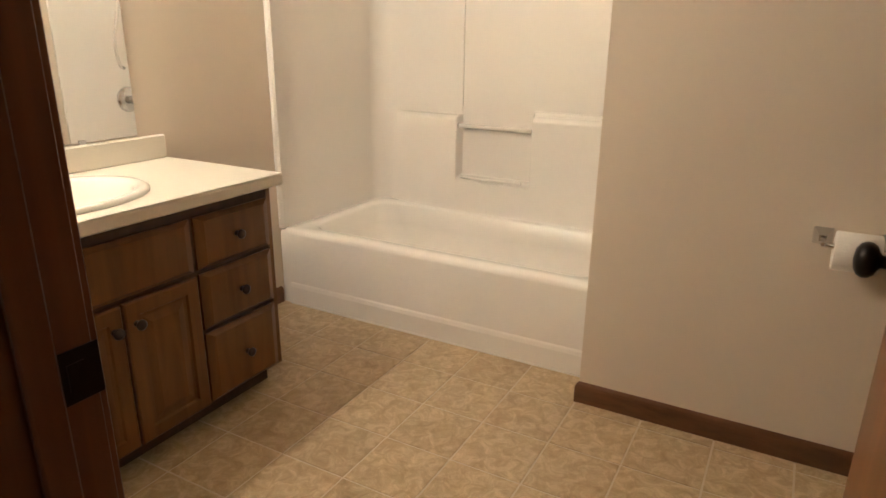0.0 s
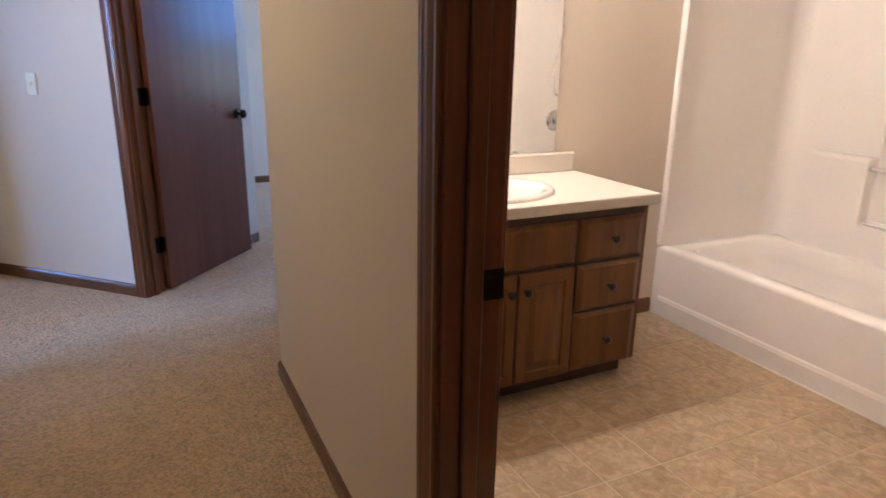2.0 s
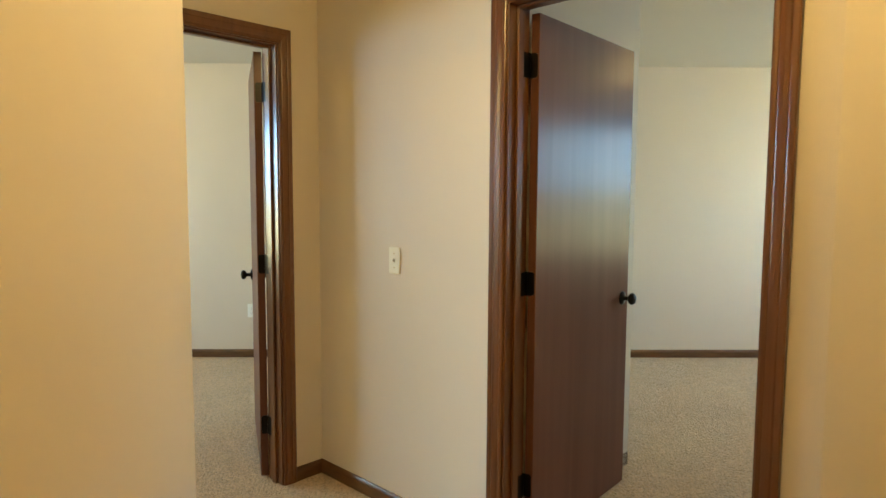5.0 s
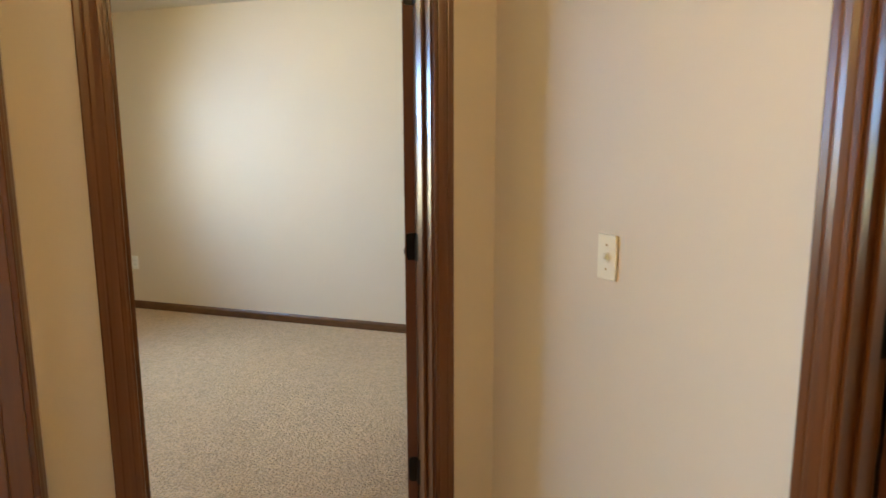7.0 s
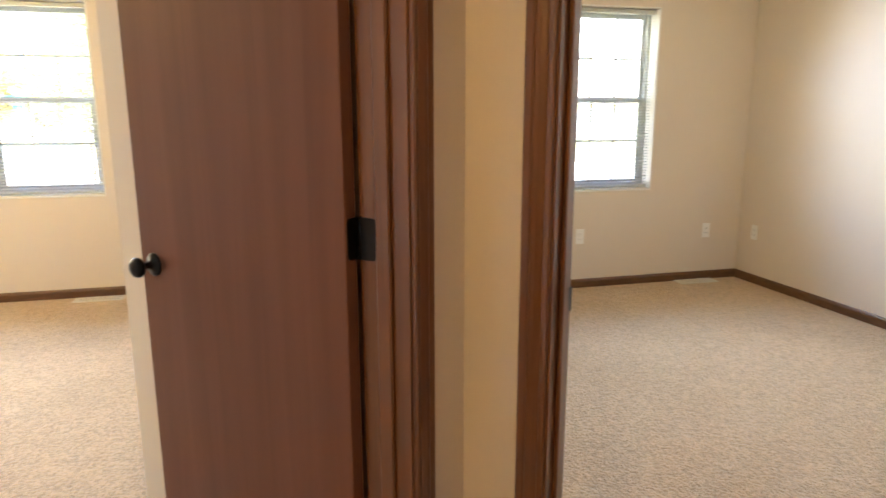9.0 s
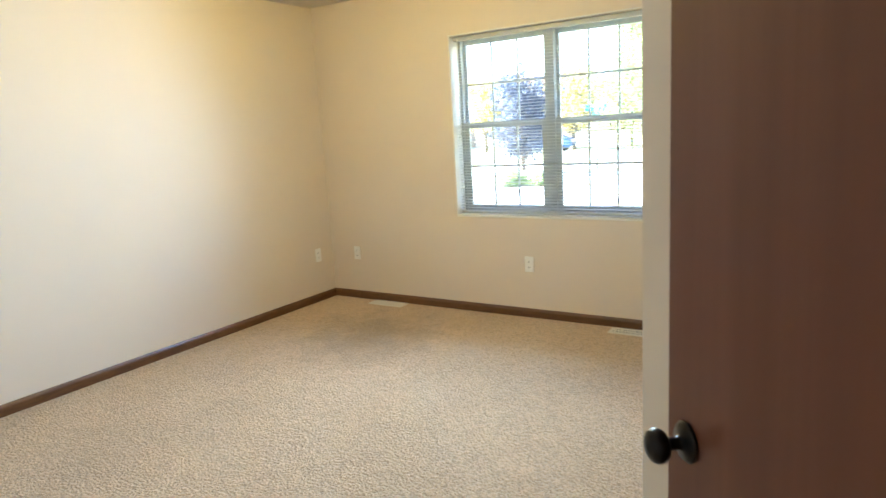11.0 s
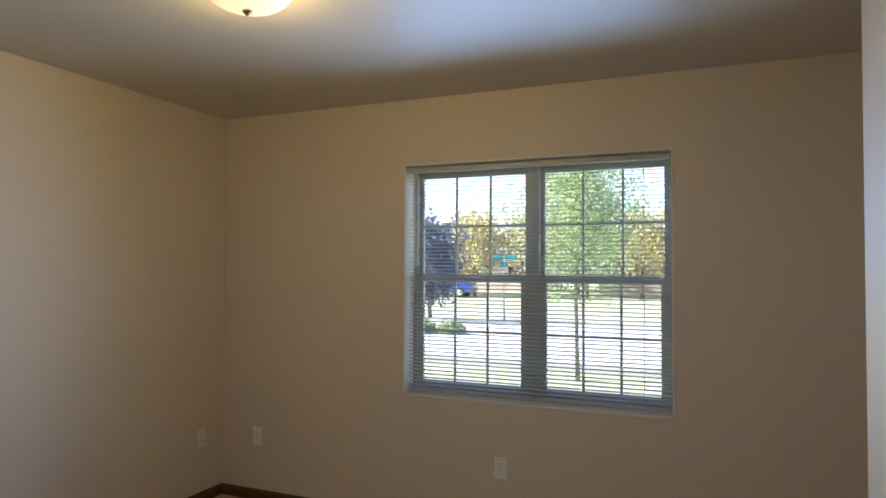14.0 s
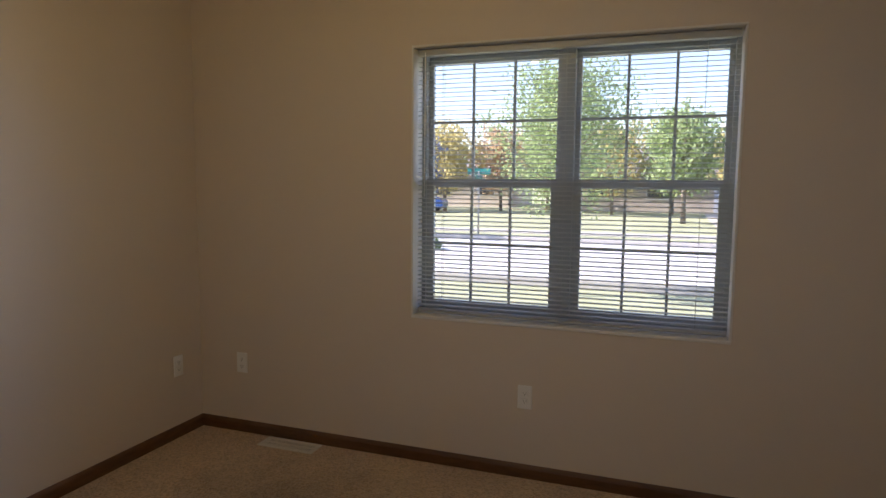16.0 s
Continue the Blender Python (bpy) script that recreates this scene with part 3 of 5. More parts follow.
PIN = T + 0.006
DOOR_LABEL = "open dark brown flush wooden door with bronze knob"
fa = door_frame(AB, A_END, -1, SA, WA, False)
jamb_hinges(AB, A_END, -1, SA, fa)
door("door", on_wall(AB, A_END, -1, SA, PIN), -49.0, 0.77, 1, DOOR_LABEL + " standing against the closet wall")
fb = door_frame(CB, AB, -1, SB, WB, False)
jamb_hinges(CB, AB, -1, SB, fb)
door("door", on_wall(CB, AB, -1, SB, PIN), 197.5, WB, 1, DOOR_LABEL + " swung wide into the room")
fc = door_frame(CB, C_END, 1, SC, WC, False)
jamb_hinges(CB, C_END, 1, SC, fc)
door("door", on_wall(CB, C_END, 1, SC, PIN), 139.0, 0.82, -1, DOOR_LABEL + ", glossy, reflecting the window")
fd = door_frame(HALL_R, (1.75, -0.02), 1, BX0 - HALL_R[0], 0.785, True)
jamb_hinges(HALL_R, (1.75, -0.02), 1, BX0 - HALL_R[0] + 0.785, fd)
door("door", (BX0 + 0.785, -0.02 + PIN), 89.2, 0.782, 1, "open flush bathroom door, lit orange-brown tone put into its veneer, with dark bronze knob", LIT_LEAF)

# ---- windows and blinds ----


def window(name, x0, x1, face, outward, label):
    """Twin single-hung vinyl windows with grilles in the opening x0..x1. outward: -1 when outside lies towards -y."""
    w = thing(name, label, "window", pose((x0 + x1) / 2, face, 0) if outward < 0 else pose((x0 + x1) / 2, face, 0, 0, 0, 180), kind="structure")
    hw = (x1 - x0) / 2
    ya, yb = -0.190, -0.120            # frame depth, outside to inside
    z0, z1 = ZW0, ZW1
    fr = 0.030
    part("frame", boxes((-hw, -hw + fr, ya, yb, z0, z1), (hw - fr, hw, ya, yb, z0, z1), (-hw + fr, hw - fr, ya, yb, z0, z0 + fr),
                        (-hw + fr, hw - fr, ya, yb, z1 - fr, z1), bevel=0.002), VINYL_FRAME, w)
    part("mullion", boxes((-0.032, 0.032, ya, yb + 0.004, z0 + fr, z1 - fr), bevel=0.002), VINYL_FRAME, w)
    part("sill", boxes((-hw + 0.001, hw - 0.001, yb + 0.002, 0.006, z0 - 0.012, z0 + 0.003), bevel=0.003), LINER, w, "white painted window sill")
    lt = 0.010
    for nm, row in (("side_liner", (-hw - 0.0005, -hw + lt, yb + 0.002, 0.004, z0 + 0.004, z1 - lt)), ("side_liner", (hw - lt, hw + 0.0005, yb + 0.002, 0.004, z0 + 0.004, z1 - lt)),
                    ("head_liner", (-hw - 0.0005, hw + 0.0005, yb + 0.002, 0.004, z1 - lt + 0.0005, z1 + 0.0005))):
        part(nm, boxes(row, bevel=0.002), LINER, w, "white painted window return")
    zm = (z0 + z1) / 2 + 0.003
    for a, b in ((-hw + fr, -0.032), (0.032, hw - fr)):
        for lo, hi, y0, y1, st, nm in ((zm - 0.022, z1 - fr, ya + 0.008, ya + 0.034, 0.024, "upper_sash"), (z0 + fr, zm + 0.022, yb - 0.030, yb - 0.004, 0.040, "lower_sash")):
            sash = part(nm, boxes((a, a + st, y0, y1, lo, hi), (b - st, b, y0, y1, lo, hi), (a + st, b - st, y0, y1, lo, lo + 0.038),
                                  (a + st, b - st, y0, y1, hi - 0.036, hi), bevel=0.002), VINYL_FRAME, w)
            ga, gb, gl, gh = a + st, b - st, lo + 0.038, hi - 0.036
            g = part("pane", boxes((ga - 0.004, gb + 0.004, (y0 + y1) / 2 - 0.003, (y0 + y1) / 2 + 0.003, gl - 0.004, gh + 0.004)), GLASS, sash)
            g.visible_shadow = False
            gy = (y0 + y1) / 2
            for k in (1, 2):
                gx = ga + (gb - ga) * k / 3
                part("grille_bar", boxes((gx - 0.0065, gx + 0.0065, gy - 0.0075, gy + 0.0075, gl, gh), bevel=0.002), VINYL_FRAME, sash)
            gz = (gl + gh) / 2
            part("grille_bar", boxes((ga, gb, gy - 0.008, gy + 0.008, gz - 0.0065, gz + 0.0065), bevel=0.002), VINYL_FRAME, sash)
    return w


def blind(x0, x1, face, outward):
    b = thing("mini_blind", "white metal mini blind lowered with open slats", "blind", pose((x0 + x1) / 2, face, 0) if outward < 0 else pose((x0 + x1) / 2, face, 0, 0, 0, 180))
    hw = (x1 - x0) / 2 - 0.016
    y = -0.055
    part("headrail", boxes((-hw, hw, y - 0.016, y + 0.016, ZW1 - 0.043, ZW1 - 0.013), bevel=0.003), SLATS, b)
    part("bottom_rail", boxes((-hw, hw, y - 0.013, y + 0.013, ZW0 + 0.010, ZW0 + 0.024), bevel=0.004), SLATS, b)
    bm = bmesh.new()
    prof = [(-0.0125, -0.0012), (-0.006, 0.0006), (0.0, 0.0012), (0.006, 0.0006), (0.0125, -0.0012)]
    lo = [[bm.verts.new((sx, yy, zz - 0.0004)) for yy, zz in prof] for sx in (-hw, hw)]
    hi = [[bm.verts.new((sx, yy, zz + 0.0004)) for yy, zz in prof] for sx in (-hw, hw)]
    for i in range(4):
        bm.faces.new((lo[0][i], lo[0][i + 1], lo[1][i + 1], lo[1][i]))
        bm.faces.new((hi[0][i], hi[0][i + 1], hi[1][i + 1], hi[1][i]))
    for q in (0, 1):
        bm.faces.new(lo[q] + hi[q][::-1])
    for i in (0, 4):
        bm.faces.new((lo[0][i], lo[1][i], hi[1][i], hi[0][i]))
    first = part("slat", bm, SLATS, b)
    z = ZW0 + 0.030
    first.location = (0, y, z)
    first.rotation_euler = (radians(-6), 0, 0)
    n = int((ZW1 - 0.045 - z) / 0.0212)
    for i in range(1, n):
        s = new("slat", first.data)
        s.parent = b
        s.location = (0, y, z + i * 0.0212)
        s.rotation_euler = (radians(-6 + random.uniform(-1.5, 1.5)), 0, 0)
    for x in (-hw * 0.82, 0.0, hw * 0.82):
        part("ladder_cord", tube([(x, y + 0.0125, ZW0 + 0.02), (x, y + 0.0125, ZW1 - 0.03)], 0.0009, 6), SLATS, b)
        part("ladder_cord", tube([(x, y - 0.0125, ZW0 + 0.02), (x, y - 0.0125, ZW1 - 0.03)], 0.0009, 6), SLATS, b)
    part("tilt_wand", tube([(hw - 0.04, y + 0.022, ZW1 - 0.03), (hw - 0.038, y + 0.024, ZW1 - 0.72)], 0.0035, 8), WHITE_PLASTIC, b)
    return b


WL = "twin white vinyl single-hung window with grilles"
window("window_1", AX0, AX1, WIN_A, -1, WL)
window("window_2", BW0, BW1, WIN_B, -1, WL)
window("window_3", CW0, CW1, WIN_C, 1, WL)
blind(AX0, AX1, WIN_A, -1)
blind(BW0, BW1, WIN_B, -1)

# ---- wall plates ----


def plate_pose(x, y, z, nx, ny):
    """Local y points out of the wall."""
    return pose(x, y, z, 0, 0, math.degrees(math.atan2(ny, nx)) - 90)


def outlet(x, y, z, nx, ny):
    o = thing("outlet", "ivory plastic double wall outlet above the baseboard", "outlet", plate_pose(x, y, z, nx, ny), group="wall outlets")
    part("plate", boxes((-0.035, 0.035, 0.0005, 0.006, -0.057, 0.057), bevel=0.003), WHITE_PLASTIC, o)
    for dz in (-0.0195, 0.0195):
        s = part("socket", boxes((-0.017, 0.017, 0.004, 0.0078, dz - 0.0135, dz + 0.0135), bevel=0.003), WHITE_PLASTIC, o)
        part("slots", boxes((-0.0075, -0.0055, 0.0070, 0.0081, dz - 0.003, dz + 0.006), (0.0055, 0.0075, 0.0070, 0.0081, dz - 0.002, dz + 0.006),
                            (-0.002, 0.002, 0.0070, 0.0081, dz - 0.0095, dz - 0.0055)), SLOT, s)
    part("screw", lathe(((0, 0.005), (0.003, 0.005), (0.0028, 0.0068), (0, 0.0070)), 12, 'y'), WHITE_PLASTIC, o)
    return o


outlet(XE, -5.635, 0.41, -1, 0)
outlet(0.965, WIN_A, 0.41, 0, 1)
outlet(-0.637, WIN_A, 0.41, 0, 1)
outlet(-4.886, WIN_B, 0.41, 0, 1)
outlet(-5.977, WIN_B, 0.41, 0, 1)
outlet(XW, -4.975, 0.41, 1, 0)
outlet(XW, -2.255, 0.41, 1, 0)
outlet(XW, 0.90, 0.41, 1, 0)

sw = along(CB, C_END, 0.545)
o = thing("light_switch", "ivory plastic toggle light switch on the wall", "light switch", plate_pose(sw[0], sw[1], 1.104, R, -R))
part("plate", boxes((-0.035, 0.035, 0.0005, 0.006, -0.057, 0.057), bevel=0.003), PLASTIC, o)
bm = boxes((-0.005, 0.005, 0.004, 0.0155, -0.009, 0.004), bevel=0.0015)
bm.transform(Matrix.Rotation(radians(24), 4, 'X'))
part("toggle", bm, PLASTIC, o)
part("collar", boxes((-0.0065, 0.0065, 0.005, 0.0075, -0.013, 0.013), bevel=0.001), PLASTIC, o)
for dz in (-0.030, 0.030):
    part("screw", lathe(((0, 0.005), (0.003, 0.005), (0.0028, 0.0068), (0, 0.0070)), 12, 'y', at=(0, 0, dz)), BRASS, o)

# thermostat
tm = thing("thermostat", "ivory plastic wall thermostat with small display", "thermostat", plate_pose(-1.085, -1.18, 1.450, 0, 1))
body = bmesh.new()
prof = [(-0.048, 0.0), (-0.048, 0.028), (-0.044, 0.032), (0.030, 0.032), (0.040, 0.028), (0.047, 0.018), (0.048, 0.0)]
va = [body.verts.new((-0.078, d, z)) for z, d in prof]
vb = [body.verts.new((0.078, d, z)) for z, d in prof]
for i in range(len(prof)):
    body.faces.new((va[i], va[(i + 1) % len(prof)], vb[(i + 1) % len(prof)], vb[i]))
body.faces.new(va)
body.faces.new(vb)
bmesh.ops.bevel(body, geom=[e for e in body.edges], offset=0.002, segments=2, affect='EDGES')
part("housing", body, PLASTIC, tm)
part("display_frame", boxes((-0.016, -0.012, 0.0310, 0.0340, 0.000, 0.032), (0.020, 0.024, 0.0310, 0.0340, 0.000, 0.032), (-0.012, 0.020, 0.0310, 0.0340, 0.000, 0.004),
                            (-0.012, 0.020, 0.0310, 0.0340, 0.028, 0.032), bevel=0.0008), PLASTIC, tm)
part("display", boxes((-0.012, 0.020, 0.0310, 0.0326, 0.004, 0.028), bevel=0.0006), LCD, tm, "small grey liquid crystal display")
part("slider_slot", boxes((-0.055, 0.035, 0.0312, 0.0326, -0.019, -0.015)), SLOT, tm)
part("slider_rail", boxes((-0.070, 0.040, 0.0312, 0.0345, -0.013, -0.008), bevel=0.0008), PLASTIC, tm)
part("maker_mark", boxes((-0.070, -0.055, 0.0312, 0.0324, -0.035, -0.030)), SLOT, tm)
for i in range(11):
    z = -0.026 + i * 0.005
    part("vent_slot", boxes((0.0772, 0.0786, 0.008, 0.026, z, z + 0.0024)), SLOT, tm)

# floor registers


def register(x, y):
    r = thing("floor_register", "tan metal floor register sunk in the carpet", "register", pose(x, y, PILE + 0.001), group="floor registers")
    part("frame", boxes((-0.165, 0.165, -0.058, -0.040, 0.0, 0.007), (-0.165, 0.165, 0.040, 0.058, 0.0, 0.007),
                        (-0.165, -0.147, -0.040, 0.040, 0.0, 0.007), (0.147, 0.165, -0.040, 0.040, 0.0, 0.007), bevel=0.0015), REG, r)
    part("well", boxes((-0.150, 0.150, -0.043, 0.043, 0.0003, 0.0015)), SLOT, r)
    part("bar", boxes((-0.148, 0.148, -0.003, 0.003, 0.002, 0.0062)), REG, r)
    bm = boxes((-0.0028, 0.0028, -0.041, 0.041, 0.002, 0.0056))
    f0 = part("louver", bm, REG, r)
    f0.location = (-0.14, 0, 0)
    for i in range(1, 24):
        s = new("louver", f0.data)
        s.parent = r
        s.location = (-0.14 + i * 0.0122, 0, 0)


register(0.61, -5.735)
register(-1.42, -5.725)
register(-5.87, -5.085)


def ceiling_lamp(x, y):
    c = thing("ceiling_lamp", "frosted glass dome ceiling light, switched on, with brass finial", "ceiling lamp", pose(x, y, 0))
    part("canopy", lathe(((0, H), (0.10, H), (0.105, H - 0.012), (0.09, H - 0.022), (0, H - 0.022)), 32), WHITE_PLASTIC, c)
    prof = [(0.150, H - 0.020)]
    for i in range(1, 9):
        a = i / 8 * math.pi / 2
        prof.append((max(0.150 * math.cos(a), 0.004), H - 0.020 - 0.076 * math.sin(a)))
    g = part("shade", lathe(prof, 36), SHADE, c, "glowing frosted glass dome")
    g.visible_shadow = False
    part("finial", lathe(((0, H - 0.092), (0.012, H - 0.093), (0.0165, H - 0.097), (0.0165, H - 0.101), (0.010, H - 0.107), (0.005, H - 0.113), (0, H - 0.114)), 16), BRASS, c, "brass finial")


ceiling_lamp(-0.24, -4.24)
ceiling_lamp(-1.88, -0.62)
# Unseen fixture assumed for room B's added bulb.
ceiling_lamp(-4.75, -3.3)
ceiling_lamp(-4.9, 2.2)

# ---- bathroom ----
# vinyl floor bed under the tiles
slab("floor_bath", [(-2.02, 0.03), (1.30, 0.03), (1.30, BATH_Y), (-0.507, BATH_Y), (-0.507, 1.93), (-2.02, 1.93)], -0.05, 0.0015, GROUT, "pale joint lines of the vinyl bathroom floor", "floor")


def raised_panel(bm, y0, y1, z0, z1, x, rail=0.045, depth=0.007):
    """Frame-and-panel front facing +x, its outer face at x."""
    def ring(inset, xx):
        return [bm.verts.new((xx, yy, zz)) for yy, zz in ((y0 + inset, z0 + inset), (y1 - inset, z0 + inset), (y1 - inset, z1 - inset), (y0 + inset, z1 - inset))]
    rs = [ring(0, x - 0.019), ring(0, x - 0.004), ring(0.004, x), ring(rail - 0.004, x), ring(rail, x - depth), ring(rail + 0.010, x - depth),
          ring(rail + 0.034, x - 0.001)]
    bm.faces.new(rs[0])
    bm.faces.new(rs[-1])
    for p, q in zip(rs, rs[1:]):
        for k in range(4):
            bm.faces.new((p[k], p[(k + 1) % 4], q[(k + 1) % 4], q[k]))


def bevelled_slab(bm, y0, y1, z0, z1, x, b=0.014, e=0.028):
    """Drawer front with a wide sloped edge."""
    back = [bm.verts.new((x - 0.019, yy, zz)) for yy, zz in ((y0, z0), (y1, z0), (y1, z1), (y0, z1))]
    mid = [bm.verts.new((x - 0.012, yy, zz)) for yy, zz in ((y0, z0), (y1, z0), (y1, z1), (y0, z1))]
    top = [bm.verts.new((x, yy, zz)) for yy, zz in ((y0 + e, z0 + b), (y1 - e, z0 + b), (y1 - e, z1 - b), (y0 + e, z1 - b))]
    bm.faces.new(back)
    bm.faces.new(top)
    for k in range(4):
        j = (k + 1) % 4
        bm.faces.new((back[k], back[j], mid[j], mid[k]))
        bm.faces.new((mid[k], mid[j], top[j], top[k]))


CAB_KNOB = ((0.0, 0.0), (0.009, 0.0), (0.009, 0.002), (0.0055, 0.005), (0.0055, 0.011), (0.012, 0.015), (0.0155, 0.020), (0.0150, 0.025), (0.009, 0.029), (0.0, 0.030))
vanity = thing("vanity_cabinet", "medium brown stained wooden vanity cabinet with drawers and doors", "cabinet")
FX = -1.476                                            # face of the fronts
VY0, VY1 = 0.13, 1.312
part("carcass", boxes((-2.018, FX - 0.020, VY0, VY0 + 0.016, 0.085, 0.741), (-2.018, FX - 0.020, VY1 - 0.016, VY1, 0.085, 0.741),
                      (-2.018, FX - 0.020, VY0 + 0.016, VY1 - 0.016, 0.085, 0.101), (-2.018, -2.006, VY0 + 0.016, VY1 - 0.016, 0.101, 0.741)), OAK, vanity)
# Coloured darker than the carcass to carry the shade in gaps between the fronts.
part("face_frame", boxes((FX - 0.040, FX - 0.0205, VY0 + 0.016, VY1 - 0.016, 0.101, 0.741)), OAK_DARK, vanity, "dark-stained face frame behind the fronts, gap shade put into its colour")
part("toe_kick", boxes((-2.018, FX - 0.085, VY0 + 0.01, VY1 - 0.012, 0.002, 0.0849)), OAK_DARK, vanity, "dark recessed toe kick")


def cab_knob(parent, y, z):
    bm = lathe(CAB_KNOB, 18, 'x')
    bm.transform(Matrix.Translation((FX, y, z)))
    part("knob", bm, KNOB, parent, "dark pewter cabinet knob")


def drawer(y0, y1, z0, z1):
    bm = bmesh.new()
    bevelled_slab(bm, y0, y1, z0, z1, FX)
    d = part("drawer", bm, OAK, vanity)
    cab_knob(d, (y0 + y1) / 2, (z0 + z1) / 2)


for y0, y1 in ((0.985, 1.288), (0.150, 0.455)):
    drawer(y0, y1, 0.540, 0.703)
    drawer(y0, y1, 0.343, 0.526)
    drawer(y0, y1, 0.092, 0.329)
bm = bmesh.new()
bevelled_slab(bm, 0.470, 0.970, 0.540, 0.703, FX)
part("false_front", bm, OAK, vanity)
for y0, y1, ky in ((0.470, 0.716, 0.686), (0.724, 0.970, 0.754)):
    bm = bmesh.new()
    raised_panel(bm, y0, y1, 0.092, 0.526, FX)
    d = part("cabinet_door", bm, OAK, vanity)
    cab_knob(d, ky, 0.462)

# counter with an oval cut-out for the basin
top = thing("countertop", "almond laminate vanity top with backsplash", "countertop")
SINK = (-1.725, 0.720)
CX0, CX1, CY0, CY1, CZ0, CZ1 = -2.018, -1.452, 0.10, 1.332, 0.742, 0.783
bm = bmesh.new()
N = 48
el = lambda r, i: (SINK[0] + (0.185 * r) * math.cos(2 * math.pi * i / N), SINK[1] + (0.235 * r) * math.sin(2 * math.pi * i / N))


def on_rect(i):
    a = 2 * math.pi * i / N
    c, s = math.cos(a), math.sin(a)
    k = 1e9
    for lim, v, o in ((CX0, c, SINK[0]), (CX1, c, SINK[0]), (CY0, s, SINK[1]), (CY1, s, SINK[1])):
        if abs(v) > 1e-9 and (lim - o) / v > 0:
            k = min(k, (lim - o) / v)
    return (SINK[0] + c * k, SINK[1] + s * k)


inner = [bm.verts.new((*el(1.0, i), CZ1)) for i in range(N)]
outer = [bm.verts.new((*on_rect(i), CZ1)) for i in range(N)]
for i in range(N):
    bm.faces.new((inner[i], inner[(i + 1) % N], outer[(i + 1) % N], outer[i]))
for cx, cy in ((CX0, CY0), (CX1, CY0), (CX1, CY1), (CX0, CY1)):
    v = bm.verts.new((cx, cy, CZ1))
    a = [q for q in outer if abs(q.co.x - cx) < 1e-6]
    b = [q for q in outer if abs(q.co.y - cy) < 1e-6]
    a = min(a, key=lambda q: abs(q.co.y - cy))
    b = min(b, key=lambda q: abs(q.co.x - cx))
    if a is not b:
        bm.faces.new((v, a, b))
part("deck", bm, LAMINATE, top)
bm = bmesh.new()
prof = [(CX1 - 0.010, CZ1 - 0.0005), (CX1 - 0.003, CZ1 - 0.003), (CX1, CZ1 - 0.010), (CX1, CZ0 + 0.005), (CX1 - 0.005, CZ0), (CX1 - 0.025, CZ0)]
a = [bm.verts.new((x, CY0, z)) for x, z in prof]
b = [bm.verts.new((x, CY1, z)) for x, z in prof]
for i in range(len(prof)):
    bm.faces.new((a[i], a[(i + 1) % len(prof)], b[(i + 1) % len(prof)], b[i]))
bm.faces.new(a)
bm.faces.new(b)
part("front_edge", bm, LAMINATE, top)
part("end_edge", boxes((CX0, CX1 - 0.026, CY1 - 0.018, CY1 - 0.0006, CZ0, CZ1 - 0.0008)), LAMINATE, top)
part("backsplash", boxes((CX0, CX0 + 0.020, CY0, CY1 - 0.006, CZ1, 0.868), bevel=0.005), LAMINATE, top)

basin = thing("basin", "white porcelain oval drop-in basin", "sink")
rings = ((1.16, 0.0005), (1.155, 0.010), (1.10, 0.017), (1.02, 0.015), (0.95, 0.004), (0.88, -0.040), (0.76, -0.085), (0.55, -0.118), (0.25, -0.130), (0.08, -0.133))
bm = bmesh.new()
rs = [[bm.verts.new((*el(r, i), CZ1 + z)) for i in range(N)] for r, z in rings]
for p, q in zip(rs, rs[1:]):
    for i in range(N):
        f = bm.faces.new((p[i], p[(i + 1) % N], q[(i + 1) % N], q[i]))
        f.smooth = True
bm.faces.new(rs[-1])
part("bowl", bm, PORCELAIN, basin)
part("drain", lathe(((0, -0.001), (0.022, -0.001), (0.021, 0.003), (0.0, 0.004)), 20, at=(SINK[0], SINK[1], CZ1 - 0.132)), CHROME, basin, "chrome drain ring")
fa2 = thing("basin_faucet", "chrome two-handle basin faucet", "faucet")
part("deck_plate", boxes((-1.972, -1.918, SINK[1] - 0.075, SINK[1] + 0.075, CZ1 + 0.0135, CZ1 + 0.026), bevel=0.005), CHROME, fa2)
part("spout", tube([(-1.945, SINK[1], CZ1 + 0.02), (-1.945, SINK[1], CZ1 + 0.09), (-1.93, SINK[1], CZ1 + 0.105), (-1.87, SINK[1], CZ1 + 0.10), (-1.84, SINK[1], CZ1 + 0.085)], 0.011, 12), CHROME, fa2)
for dy in (-0.052, 0.052):
    part("handle", lathe(((0, 0), (0.016, 0), (0.014, 0.02), (0.019, 0.03), (0.018, 0.045), (0, 0.048)), 18, at=(-1.945, SINK[1] + dy, CZ1 + 0.0255)), CHROME, fa2)

mir = thing("wall_mirror", "frameless wall mirror above the vanity backsplash", "mirror")
part("glass", boxes((-2.0195, -2.0145, 0.16, 1.226, 0.873, 1.640), bevel=0.001), MIRROR, mir)
for yy in (0.35, 1.02):
    part("clip", boxes((-2.0145, -2.010, yy - 0.012, yy + 0.012, 0.868, 0.882), bevel=0.001), CHROME, mir, "small chrome mirror clip")

